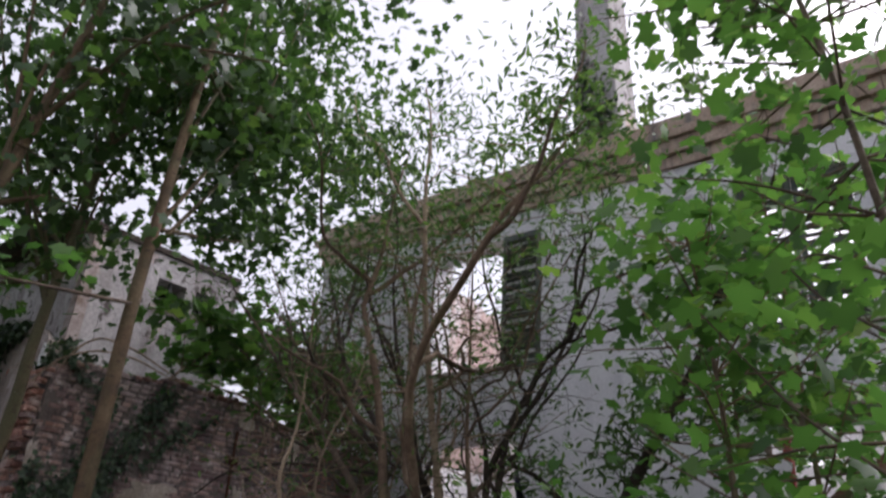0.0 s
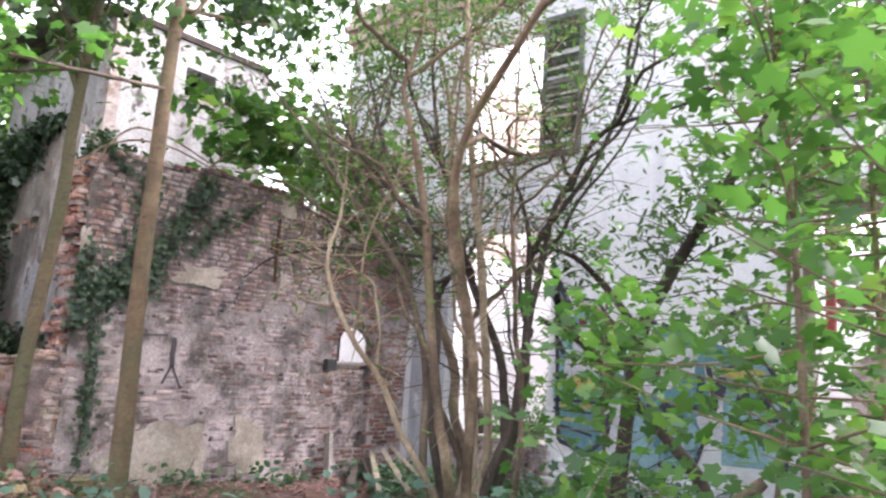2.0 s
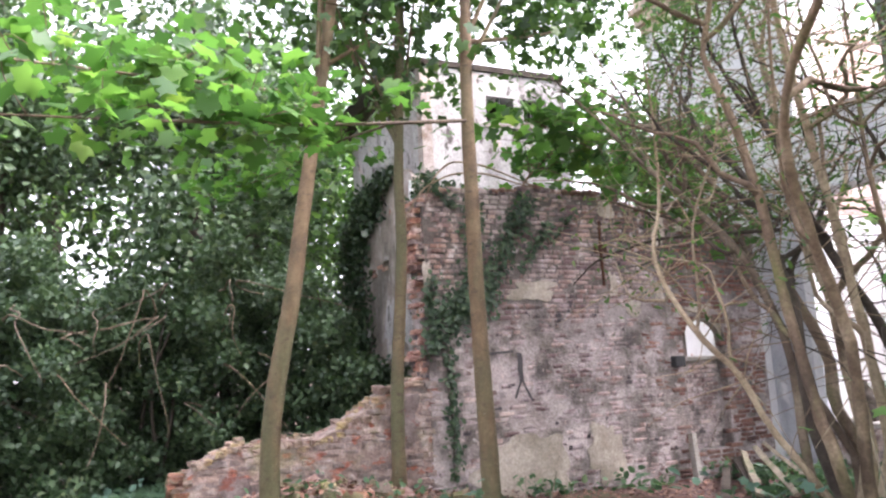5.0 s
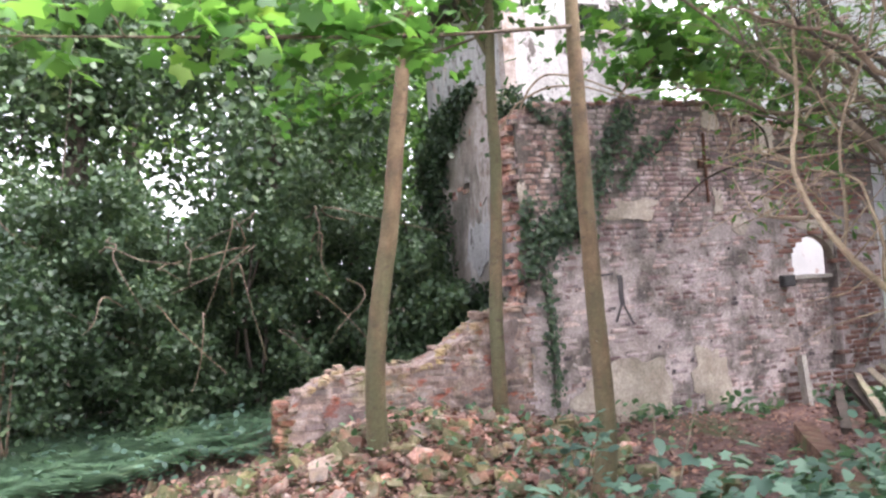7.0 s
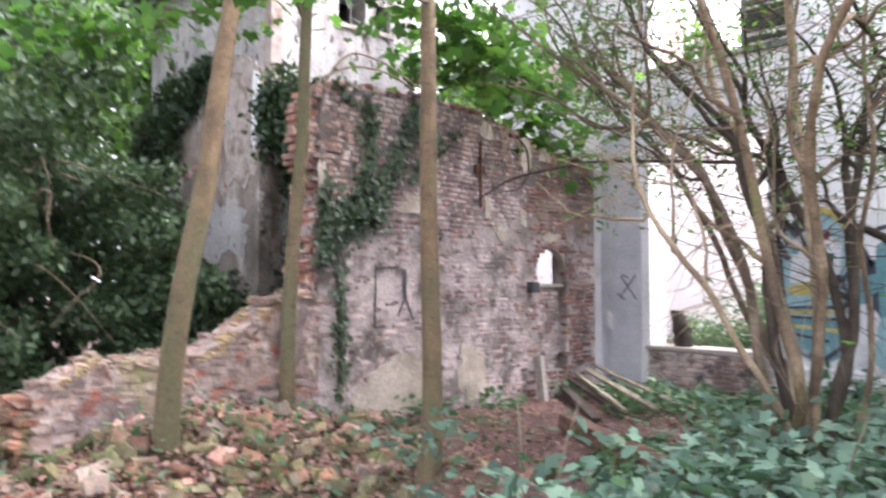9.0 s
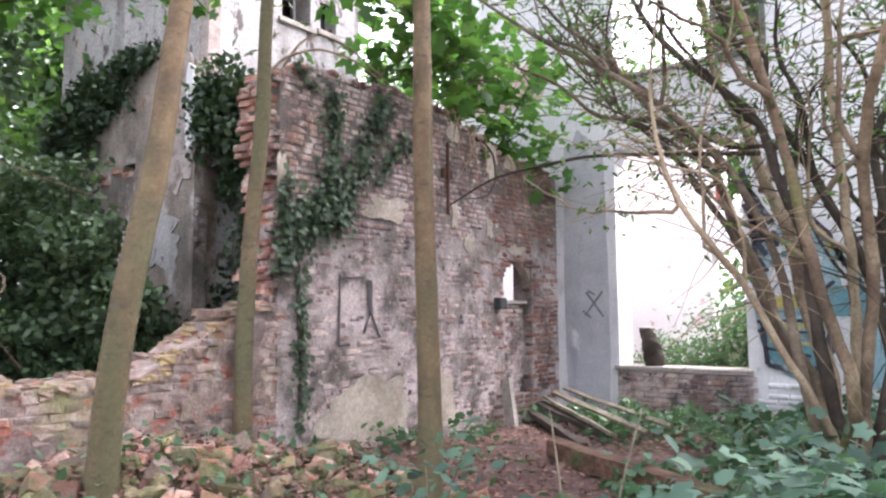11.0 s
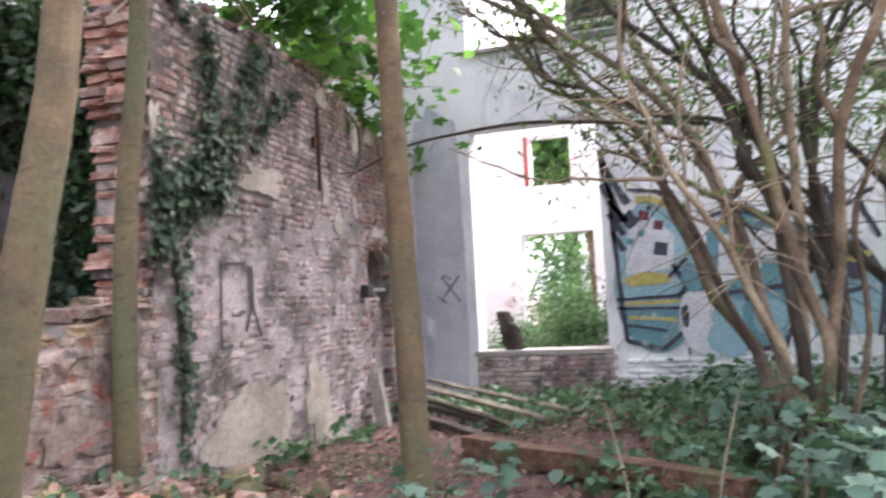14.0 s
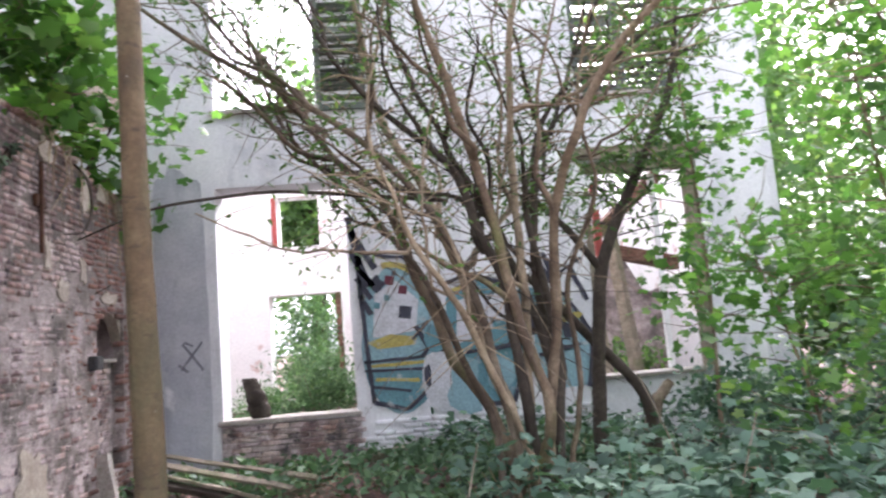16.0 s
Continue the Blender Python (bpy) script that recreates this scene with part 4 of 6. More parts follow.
scrawl = thing("wall_scrawl", "black crossed spray paint strokes on the grey render", "graffiti", (0.51, -0.01, 1.1))
for n, (a, b) in enumerate((((0.38, 1.16), (0.62, 1.46)), ((0.40, 1.45), (0.63, 1.14)), ((0.42, 1.47), (0.52, 1.42)), ((0.35, 1.22), (0.46, 1.13)))):
    under(scrawl, part("stroke", sheet(ribbon(a, b, 0.028, n + 90), 0.0, 0.003, "x", 0.004), P_GREY, scrawl))

# ---------------------------------------------------------------- timber and debris on the ground
def board(name, label, a, b, w, h, mat, twist=0, group=""):
    a, b = Vector(a), Vector(b)
    n = (b - a).length
    bm = bmesh.new()
    ks = np.linspace(-n / 2, n / 2, 9)
    rings = []
    for k in ks:
        j = RNG.uniform(-0.006, 0.006, 4)
        rings.append([bm.verts.new((k, sy * w / 2 + j[i], sz * h / 2 + j[3 - i] + 0.02 * math.sin(k * 1.7))) for i, (sy, sz) in enumerate(((-1, -1), (1, -1), (1, 1), (-1, 1)))])
    for p, q in zip(rings, rings[1:]):
        for i in range(4):
            bm.faces.new([p[i], p[(i + 1) % 4], q[(i + 1) % 4], q[i]])
    bm.faces.new(rings[0]), bm.faces.new(rings[-1])
    bmesh.ops.recalc_face_normals(bm, faces=bm.faces[:])
    rot = (b - a).to_track_quat("X", "Z").to_matrix() @ Matrix.Rotation(radians(twist), 3, "X")
    bmesh.ops.rotate(bm, verts=bm.verts[:], cent=(0, 0, 0), matrix=rot)
    bmesh.ops.translate(bm, verts=bm.verts[:], vec=(a + b) / 2)
    return tagged(part(name, bm, mat, None), label, "timber", group)


board("beam", "rotten dark timber beam lying on leaf litter", (1.38, -2.72, 0.05), (3.3, -4.15, 0.06), 0.15, 0.15, M_ROTWOOD)
board("plank", "mossy weathered plank sloping to the ground", (0.25, -0.62, 0.27), (1.85, -1.80, 0.06), 0.06, 0.03, M_PALEWOOD, 22, "heap of planks")
board("plank", "mossy weathered plank sloping to the ground", (0.18, -0.72, 0.22), (1.60, -2.02, 0.04), 0.07, 0.03, M_PALEWOOD, -14, "heap of planks")
board("plank", "bleached thin plank sloping to the ground", (0.35, -0.58, 0.32), (2.05, -1.70, 0.12), 0.04, 0.03, M_PALEWOOD, 35, "heap of planks")
board("plank", "dark rotten plank under the heap", (0.14, -0.80, 0.15), (1.50, -1.90, 0.0), 0.10, 0.05, M_DARKBARK, 5, "heap of planks")
board("plank", "dark rotten plank under the heap", (0.12, -0.95, 0.06), (1.45, -2.30, -0.04), 0.09, 0.06, M_DARKBARK, 0, "heap of planks")
board("plank", "mossy plank lying by the house wall", (1.9, -0.9, 0.08), (3.1, -0.45, 0.17), 0.10, 0.05, M_PALEWOOD, 10)
slab = board("stone_slab", "pale stone slab leaning on the brick wall", (0.16, -1.42, -0.08), (0.04, -1.38, 0.46), 0.16, 0.05, M_STONE, 90)
slab["category"] = "stone slab"
s = Soup()
tube(s, [(1.22, 0.16, 0.53), (1.17, 0.18, 0.72), (1.05, 0.22, 0.98)], (0.12, 0.105, 0.085), 11, 0.3, 0.02)
tagged(part("tree_stump", s, M_DARKBARK, None), "dark broken stump resting on the stone sill", "stump")
s = Soup()
tube(s, [(2.15, -4.95, -0.07), (2.6, -4.8, -0.05), (3.0, -4.5, -0.03)], (0.03, 0.042, 0.035), 9, 0.16, 0.02)
tagged(part("log", s, M_DARKBARK, None), "mossy fallen log on the path edge", "log")

# ---------------------------------------------------------------- trees and shrubs
def twigs(wood, path, n, length, droop=0.0, r=0.006, start=0.3, out=None):
    """Twigs off a limb; returns points along them for leaves."""
    spots = []
    for _ in range(n):
        p = path[int(RNG.uniform(start, 1) * (len(path) - 1))]
        d = RNG.normal(0, 1, 3) + (np.asarray(out) if out is not None else 0)
        d[2] = abs(d[2]) * 0.6 - droop
        d /= np.linalg.norm(d)
        k = length * RNG.uniform(0.5, 1.2)
        mid, end = p + d * k * 0.5 + RNG.normal(0, 0.04, 3), p + d * k + np.array([0, 0, -0.15 * droop * k]) + RNG.normal(0, 0.06, 3)
        line = tube(wood, [p, mid, end], (r, r * 0.7, r * 0.3), 4)
        spots.append(line[len(line) // 4:])
    return np.concatenate(spots)


def near(spots, n, spread):
    return spots[RNG.integers(0, len(spots), n)] + RNG.normal(0, spread, (n, 3))


def tree(name, label, trunk_pts, radii, crown_c, crown_r, n, size, leaf, shape=OVAL, bark=M_BARK, limbs=9, clumps=40, sides=12, group="", extra=None):
    """A tree: tapered trunk, limbs into the crown, and a crown of single leaves in clumps."""
    base = tuple(float(v) for v in trunk_pts[0])
    ob = thing(name, label, "tree", base, group)
    s = Soup()
    path = tube(s, trunk_pts, radii, sides, 0.035)
    under(ob, part("trunk", s, bark, ob, smooth=True))
    s, spots = Soup(), []
    for _ in range(limbs):
        p = path[int(RNG.uniform(0.74, 0.98) * (len(path) - 1))]
        t = np.asarray(crown_c) + RNG.normal(0, 0.45, 3) * np.asarray(crown_r)
        s = Soup()
        line = tube(s, [p, (p + t) / 2 + RNG.normal(0, 0.12, 3), t], (radii[-1] * 0.8, radii[-1] * 0.5, 0.01), 6)
        spots.append(line)
        spots.append(twigs(s, line, 5, 0.3 * float(min(crown_r)), 0.1, max(0.006, radii[-1] * 0.2)))
        under(ob, part("limb", s, bark, ob, smooth=True))
    s = Soup()
    spots = np.concatenate(spots)
    pts = np.concatenate([cloud(int(n * 0.7), crown_c, crown_r, clumps), near(spots, n - int(n * 0.7), 0.12 * float(min(crown_r)))])
    if extra is not None:
        pts = np.concatenate([pts, extra])
    leaves(s, pts, size, shape, 0.45)
    under(ob, part("crown", s, leaf, ob))
    return ob


# three young trees before the wall
tA = [(0.64, -6.38, 0.0), (0.72, -6.40, 0.5), (0.79, -6.39, 1.0), (0.82, -6.32, 1.5), (0.83, -6.21, 2.0), (0.79, -6.09, 2.8), (0.75, -5.95, 3.6), (0.7, -5.7, 5.2), (0.7, -5.4, 7.5)]
tB = [(0.14, -5.07, 0.05), (0.13, -5.06, 0.5), (0.12, -5.05, 1.0), (0.11, -5.02, 1.5), (0.10, -4.97, 2.0), (0.16, -4.94, 2.7), (0.22, -4.98, 3.3), (0.15, -4.85, 5.0), (0.0, -4.7, 7.0)]
tC = [(1.74, -4.98, -0.15), (1.70, -4.87, 0.3), (1.69, -4.87, 0.8), (1.68, -4.88, 1.4), (1.66, -4.88, 2.0), (1.65, -4.87, 2.8), (1.63, -4.86, 3.6), (1.55, -4.75, 5.2), (1.5, -4.6, 7.2)]
RA, RB, RC = (0.10, 0.085, 0.08, 0.077, 0.073, 0.067, 0.06, 0.05, 0.035), (0.085, 0.07, 0.066, 0.063, 0.06, 0.057, 0.05, 0.04, 0.03), (0.095, 0.078, 0.073, 0.069, 0.064, 0.060, 0.054, 0.044, 0.03)
tree("young_tree", "slender young maple trunk with smooth brown bark", tA, RA, (0.9, -5.3, 6.5), (2.3, 2.2, 2.4), 2200, 0.14, L_CANOPY, MAPLE, group="young maples")
tree("young_tree", "slender young maple trunk with smooth brown bark", tB, RB, (-0.8, -4.6, 6.9), (2.3, 1.9, 2.2), 2400, 0.14, L_CANOPY, MAPLE, group="young maples")
tree("young_tree", "slender young maple trunk with greenish bark", tC, RC, (0.7, -2.9, 6.9), (1.9, 1.7, 2.0), 3800, 0.14, L_CANOPY, MAPLE, group="young maples")


def spray(name, label, pts, r, n_tw, tw, n, size, shape, leaf, spread=0.10, base=None, group=""):
    """A leafy branch or sapling: stem, twigs and leaves."""
    ob = thing(name, label, "branch" if base is None else "sapling", tuple(pts[0]), group)
    s = Soup()
    path = tube(s, pts, np.linspace(r, r * 0.3, len(pts)), 7)
    under(ob, part("stem", s, M_STEM, ob, smooth=True))
    s = Soup()
    sp = np.concatenate([path[len(path) // 3:], twigs(s, path, n_tw, tw, 0.15, max(0.004, r * 0.3), 0.25)])
    under(ob, part("twig", s, M_STEM, ob, kind="stuff"))
    s = Soup()
    spots = near(sp, n, spread)
    leaves(s, spots[(spots[:, 2] > 2.7) | (spots[:, 0] > 1.2)], size, shape, 0.62)
    under(ob, part("foliage", s, leaf, ob))
    return ob


spray("leafy_branch", "long thin maple branch with fresh green leaves", [(1.66, -4.88, 3.45), (2.2, -6.2, 3.12), (2.6, -7.3, 2.92), (2.8, -8.6, 2.8)], 0.016, 26, 0.55, 330, 0.15, MAPLE, L_MAPLE)
spray("leafy_branch", "drooping maple branch with fresh green leaves", [(0.75, -6.2, 3.9), (1.8, -7.4, 3.5), (2.9, -8.6, 3.1)], 0.016, 26, 0.6, 330, 0.15, MAPLE, L_MAPLE)
spray("leafy_branch", "maple branch with fresh green leaves beside the tower", [(0.15, -5.0, 3.9), (-0.6, -5.4, 3.9), (-1.4, -5.9, 3.7), (-2.2, -6.6, 3.6)], 0.016, 22, 0.5, 260, 0.15, MAPLE, L_MAPLE)
spray("maple_sapling", "maple sapling with large bright leaves behind the wall", [(-0.9, -2.0, 0.0), (-0.75, -1.9, 2.4), (-0.45, -1.8, 3.4), (-0.2, -1.4, 4.2)], 0.03, 44, 1.0, 430, 0.20, MAPLE, L_MAPLE, 0.2, 1)
spray("maple_sapling", "maple sapling with large bright leaves over the wall top", [(-0.7, -3.6, 0.0), (-0.6, -3.5, 2.6), (-0.35, -3.2, 3.5), (-0.1, -2.8, 3.9)], 0.03, 30, 0.8, 230, 0.19, MAPLE, L_MAPLE, 0.16, 1)
spray("sapling", "thin sapling with broad leaves before the house wall", [(5.5, -2.3, -0.05), (5.62, -2.2, 1.6), (5.6, -2.15, 3.2), (5.55, -2.1, 4.6)], 0.022, 40, 0.75, 600, 0.11, MAPLE, L_MAPLE, 0.13, 1)
spray("sapling", "broadleaf sapling close to the path", [(6.35, -4.7, -0.05), (6.3, -4.6, 1.3), (6.2, -4.4, 2.4), (6.0, -4.1, 3.4)], 0.022, 60, 0.8, 950, 0.10, MAPLE, L_MAPLE, 0.15, 1)
spray("sapling", "broadleaf sapling close to the house", [(7.1, -3.2, -0.05), (7.0, -3.1, 1.6), (6.8, -3.0, 3.0), (6.5, -2.8, 4.4)], 0.024, 50, 1.0, 480, 0.10, MAPLE, L_MAPLE, 0.2, 1)
spray("sapling", "leggy broadleaf sapling in the undergrowth", [(6.5, -3.7, -0.05), (6.4, -3.6, 1.4), (6.35, -3.5, 2.8), (6.2, -3.3, 4.6)], 0.022, 50, 0.9, 600, 0.10, MAPLE, L_MAPLE, 0.18, 1)

spray("sapling", "tall leafy sapling overhanging the path", [(7.15, -5.3, -0.05), (7.1, -5.2, 1.8), (6.95, -5.0, 3.4), (6.7, -4.8, 4.9)], 0.024, 70, 0.9, 850, 0.10, MAPLE, L_MAPLE, 0.18, 1)

spray("maple_sapling", "leaning maple sapling spreading large leaves over the wall", [(-0.7, -0.9, 0.0), (-0.6, -0.9, 2.3), (-0.2, -0.95, 3.4), (0.5, -1.2, 4.1)], 0.03, 44, 0.95, 480, 0.20, MAPLE, L_MAPLE, 0.2, 1)
spray("leafy_branch", "long maple branch with large leaves along the wall top", [(-0.3, -1.85, 3.2), (0.1, -2.3, 3.75), (0.25, -3.0, 3.95), (0.3, -3.7, 4.05)], 0.014, 30, 0.6, 260, 0.19, MAPLE, L_MAPLE, 0.16)

spray("sapling", "low leafy sapling above the undergrowth", [(5.35, -4.3, -0.05), (5.3, -4.2, 0.7), (5.2, -4.1, 1.3), (5.1, -3.9, 1.9)], 0.014, 40, 0.6, 620, 0.085, MAPLE, L_MAPLE, 0.14, 1)

spray("leafy_branch", "overhanging branch with long narrow leaves", [(6.75, -4.85, 4.2), (6.6, -4.3, 4.55), (6.35, -3.85, 4.75)], 0.012, 16, 0.45, 110, 0.16, LANCE, L_CANOPY, 0.06)
for x, h, n in ((2.55, 1.5, 110), (3.0, 0.7, 80), (1.9, 0.8, 90), (4.25, 0.6, 70), (4.9, 0.8, 90), (5.7, 0.5, 60)):
    spray("sapling", "small sapling rooted in the cornice of the ruin", [(x, 0.15, 7.03), (x + 0.04, 0.12, 7.05 + h * 0.5), (x - 0.03, 0.1, 7.05 + h)], 0.012, 14, 0.35, n, 0.10, OVAL, L_SMALL, 0.06, 1, "saplings on the cornice")

# many-stemmed shrub before the house
shrub = thing("shrub", "old many-stemmed shrub with tangled bare stems", "shrub", (3.75, -3.35, -0.05))
STEMS = (((3.50, 0.7), (3.14, 1.43), (2.90, 2.16), (2.40, 2.85), (1.85, 3.75)), ((3.58, 0.7), (3.40, 1.72), (3.10, 2.55), (2.75, 3.5), (2.6, 4.6)),
         ((3.68, 0.7), (3.60, 1.7), (3.34, 2.45), (2.6, 3.25), (2.1, 4.2)), ((3.88, 0.7), (3.94, 2.0), (4.2, 2.8), (4.95, 3.55), (5.4, 4.4)),
         ((3.84, 0.7), (3.66, 1.54), (3.30, 3.1), (3.15, 3.8), (3.3, 5.0)), ((3.97, 0.67), (3.98, 1.36), (3.9, 2.42), (4.48, 3.25), (4.7, 4.6)),
         ((3.76, 0.6), (3.80, 1.6), (3.72, 2.9), (3.95, 4.0), (3.8, 5.4)), ((3.66, 0.6), (3.30, 1.9), (2.8, 2.7), (1.4, 3.55), (0.3, 4.6)),
         ((4.0, 0.7), (3.86, 1.41), (3.48, 2.53), (3.16, 3.05), (2.9, 3.8)), ((4.0, 0.7), (3.9, 1.6), (4.0, 2.53), (4.28, 3.25), (5.5, 3.45)),
         ((3.5, 0.7), (3.2, 1.5), (2.75, 2.2), (2.3, 2.75), (1.7, 3.5)), ((3.6, 0.7), (3.3, 1.4), (2.95, 1.95), (2.75, 2.6), (2.95, 3.6)), ((4.1, 0.7), (4.1, 1.5), (4.3, 2.2), (4.2, 3.0), (4.5, 3.9)))
shrub_leaf_spots = []
for n, st in enumerate(STEMS):
    r = np.random.default_rng(n + 11)
    ys = -3.35 + r.normal(0, 0.12) + np.cumsum(r.normal(0, 0.19, 5))
    pts = [(3.75 + r.normal(0, 0.13), -3.35 + r.normal(0, 0.12), -0.12)] + [(x, y, z) for (x, z), y in zip(st, ys)]
    r0 = (0.044, 0.050, 0.038, 0.036, 0.038, 0.034, 0.034, 0.030, 0.036, 0.034, 0.026, 0.022, 0.020)[n]
    s = Soup()
    path = tube(s, pts, (r0 * 1.2, r0, r0 * 0.92, r0 * 0.75, r0 * 0.55, r0 * 0.22), 9, 0.16, 0.055)
    for _ in range(4):
        k = int(r.uniform(0.35, 0.85) * len(path))
        d = path[min(k + 3, len(path) - 1)] - path[k] + r.normal(0, 0.24, 3)
        d /= np.linalg.norm(d)
        side = tube(s, [path[k], path[k] + d * 0.6 + r.normal(0, 0.1, 3), path[k] + d * 1.3 + r.normal(0, 0.2, 3) + (0, 0, 0.2)], (r0 * 0.6, r0 * 0.4, 0.006), 6, 0.12, 0.06)
        shrub_leaf_spots.append(twigs(s, side, 11, 0.55, 0.05, 0.0045, 0.3))
    shrub_leaf_spots.append(twigs(s, path, 20, 0.55, 0.1, 0.005, 0.55))
    twigs(s, path, 14, 0.7, 0.9, 0.0045, 0.3)
    twigs(s, path, 7, 0.9, 0.0, 0.006, 0.35)
    # Three of the stems take a paler bark colour
    under(shrub, part("stem", s, M_PALESTEM if n in (1, 6, 11) else M_DARKBARK if n in (2, 5, 8, 9) else M_STEM, shrub, "pale stem" if n in (1, 6, 11) else "", smooth=True))
s = Soup()
shrub_leaf_spots = np.concatenate(shrub_leaf_spots)
leaves(s, near(shrub_leaf_spots[shrub_leaf_spots[:, 2] < 4.2], 3600, 0.12), 0.060, LANCE, 0.5)
leaves(s, near(shrub_leaf_spots[shrub_leaf_spots[:, 2] > 4.2], 6000, 0.18), 0.070, LANCE, 0.5)
under(shrub, part("foliage", s, L_SMALL, shrub))
s = Soup()
tube(s, [(3.3, -3.3, 2.25), (2.7, -3.3, 2.33), (2.05, -3.35, 2.40), (1.25, -3.4, 2.33), (0.7, -3.3, 2.15)], (0.016, 0.015, 0.013, 0.010, 0.005), 6)
under(shrub, part("branch", s, M_DARKBARK, shrub, "long thin dark side branch", smooth=True))
s = Soup()
tube(s, [(3.75, -2.5, 1.85), (4.05, -2.3, 1.70), (4.5, -2.15, 1.2), (4.98, -2.05, 0.70), (5.05, -2.0, 0.3), (5.0, -2.0, -0.1)], (0.02, 0.035, 0.042, 0.052, 0.06, 0.065), 9, 0.1)
under(shrub, part("branch", s, M_DARKBARK, shrub, "thick dark bent limb", smooth=True))

elder = thing("small_tree", "small forked tree with dark bark before the window", "tree", (4.5, -2.4, -0.05))
s = Soup()
e_path = tube(s, [(4.45, -2.4, -0.1), (4.47, -2.4, 0.6), (4.52, -2.4, 1.1), (4.6, -2.4, 1.78), (4.9, -2.35, 2.35), (5.2, -2.3, 2.85), (5.5, -2.2, 3.4), (5.75, -2.0, 4.5)], (0.07, 0.06, 0.056, 0.054, 0.045, 0.038, 0.032, 0.016), 10, 0.07)
e2 = tube(s, [(4.6, -2.4, 1.76), (4.35, -2.45, 2.1), (4.1, -2.5, 2.35), (3.8, -2.6, 2.45)], (0.035, 0.03, 0.022, 0.012), 7)
sp = np.concatenate([twigs(s, e_path, 46, 0.8, 0.05, 0.007, 0.5), twigs(s, e2, 6, 0.4, 0.1, 0.005)])
under(elder, part("trunk", s, M_DARKBARK, elder, smooth=True))
s = Soup()
leaves(s, near(sp, 1500, 0.11), 0.085, LANCE, 0.6)
under(elder, part("crown", s, L_SMALL, elder))
s = Soup()
tube(s, [(5.02, -1.9, -0.1), (5.06, -1.85, 0.3), (5.15, -1.8, 0.55), (5.32, -1.75, 0.72)], (0.09, 0.075, 0.06, 0.045), 9, 0.1)
tagged(part("tree_stump", s, M_STEM, None, smooth=True), "short broken stump of the bent limb", "stump")

# ---------------------------------------------------------------- ivy
def ivy(label, regions, size=0.055, name="ivy", stems=3):
    """Ivy on a wall; regions: (centre, spread, count)."""
    ob = thing(name, label, "ivy", regions[0][0])
    s = Soup()
    for c, sp, n in regions:
        c, sp = np.asarray(c, float), np.asarray(sp, float)
        pts = c + np.clip(RNG.normal(0, 0.5, (n, 3)), -1.15, 1.15) * sp
        leaves(s, pts, size, OVAL, 0.35)
        for _ in range(stems):
            a = c + RNG.uniform(-0.5, 0.5, 3) * sp
            w = Soup()
            tube(w, [a - (0, 0, sp[2]), a + RNG.normal(0, 0.10, 3), a + (0, 0, sp[2] * 0.7)], (0.007, 0.006, 0.003), 5)
            under(ob, part("vine", w, M_DARKBARK, ob))
    under(ob, part("foliage", s, L_IVY, ob))
    return ob


def clinging(label, strands, size, n_stem=2):
    """Ivy strands flat on the brick wall; strands: (y, z) to (y, z), half width, leaf count."""
    ob = thing("ivy", label, "ivy", (0.02, strands[0][0][0], strands[0][0][1]))
    s = Soup()
    for a, b, w, n in strands:
        k = RNG.uniform(0, 1, n)
        bow = 0.10 * np.sin(k * 5.0 + a[0] * 3)
        y = a[0] + (b[0] - a[0]) * k + RNG.normal(0, 0.5, n) * w + bow * w
        z = a[1] + (b[1] - a[1]) * k + RNG.normal(0, 0.5, n) * w
        x = 0.012 + np.abs(RNG.normal(0, 0.035, n))
        nrm = np.stack([np.full(n, 0.75), RNG.normal(0, 0.35, n), 0.35 + RNG.normal(0, 0.3, n)], 1)
        f = frames_for(nrm, RNG.uniform(0, 6.28, n)) * (size * RNG.uniform(0.55, 1.25, n))[:, None, None]
        s.many(OVAL[0], OVAL[1], f, np.stack([x, y, z], 1))
        for _ in range(n_stem):
            v, d = Soup(), RNG.normal(0, 0.25, 2) * w
            tube(v, [(0.012, a[0] + d[0], a[1]), (0.02, (a[0] + b[0]) / 2 + d[1], (a[1] + b[1]) / 2), (0.012, b[0] - d[0], b[1])], (0.007, 0.006, 0.003), 5, 0.1, 0.02)
            under(ob, part("vine", v, M_DARKBARK, ob))
    under(ob, part("foliage", s, L_IVY, ob))
    return ob


clinging("dark ivy climbing the brick wall in diagonal bands",
         [((-4.55, 1.75), (-3.95, 2.2), 0.20, 620), ((-4.35, 2.05), (-3.95, 2.1), 0.26, 420), ((-4.1, 2.3), (-4.05, 3.15), 0.13, 330), ((-3.9, 2.3), (-3.62, 2.75), 0.15, 230), ((-3.62, 2.75), (-3.35, 3.2), 0.15, 260),
          ((-3.52, 2.38), (-3.12, 2.9), 0.08, 130), ((-4.43, 1.6), (-4.40, 0.25), 0.075, 230), ((-4.62, 1.5), (-4.6, 2.3), 0.10, 220), ((-3.1, 2.7), (-2.75, 3.1), 0.05, 50), ((-4.3, 3.1), (-4.5, 3.25), 0.08, 60)], 0.062)
ivy("green creeper on the chimney foot", [((3.5, 0.08, 7.55), (0.28, 0.06, 0.6), 260), ((3.3, 0.08, 8.3), (0.14, 0.05, 0.5), 90)], 0.09)
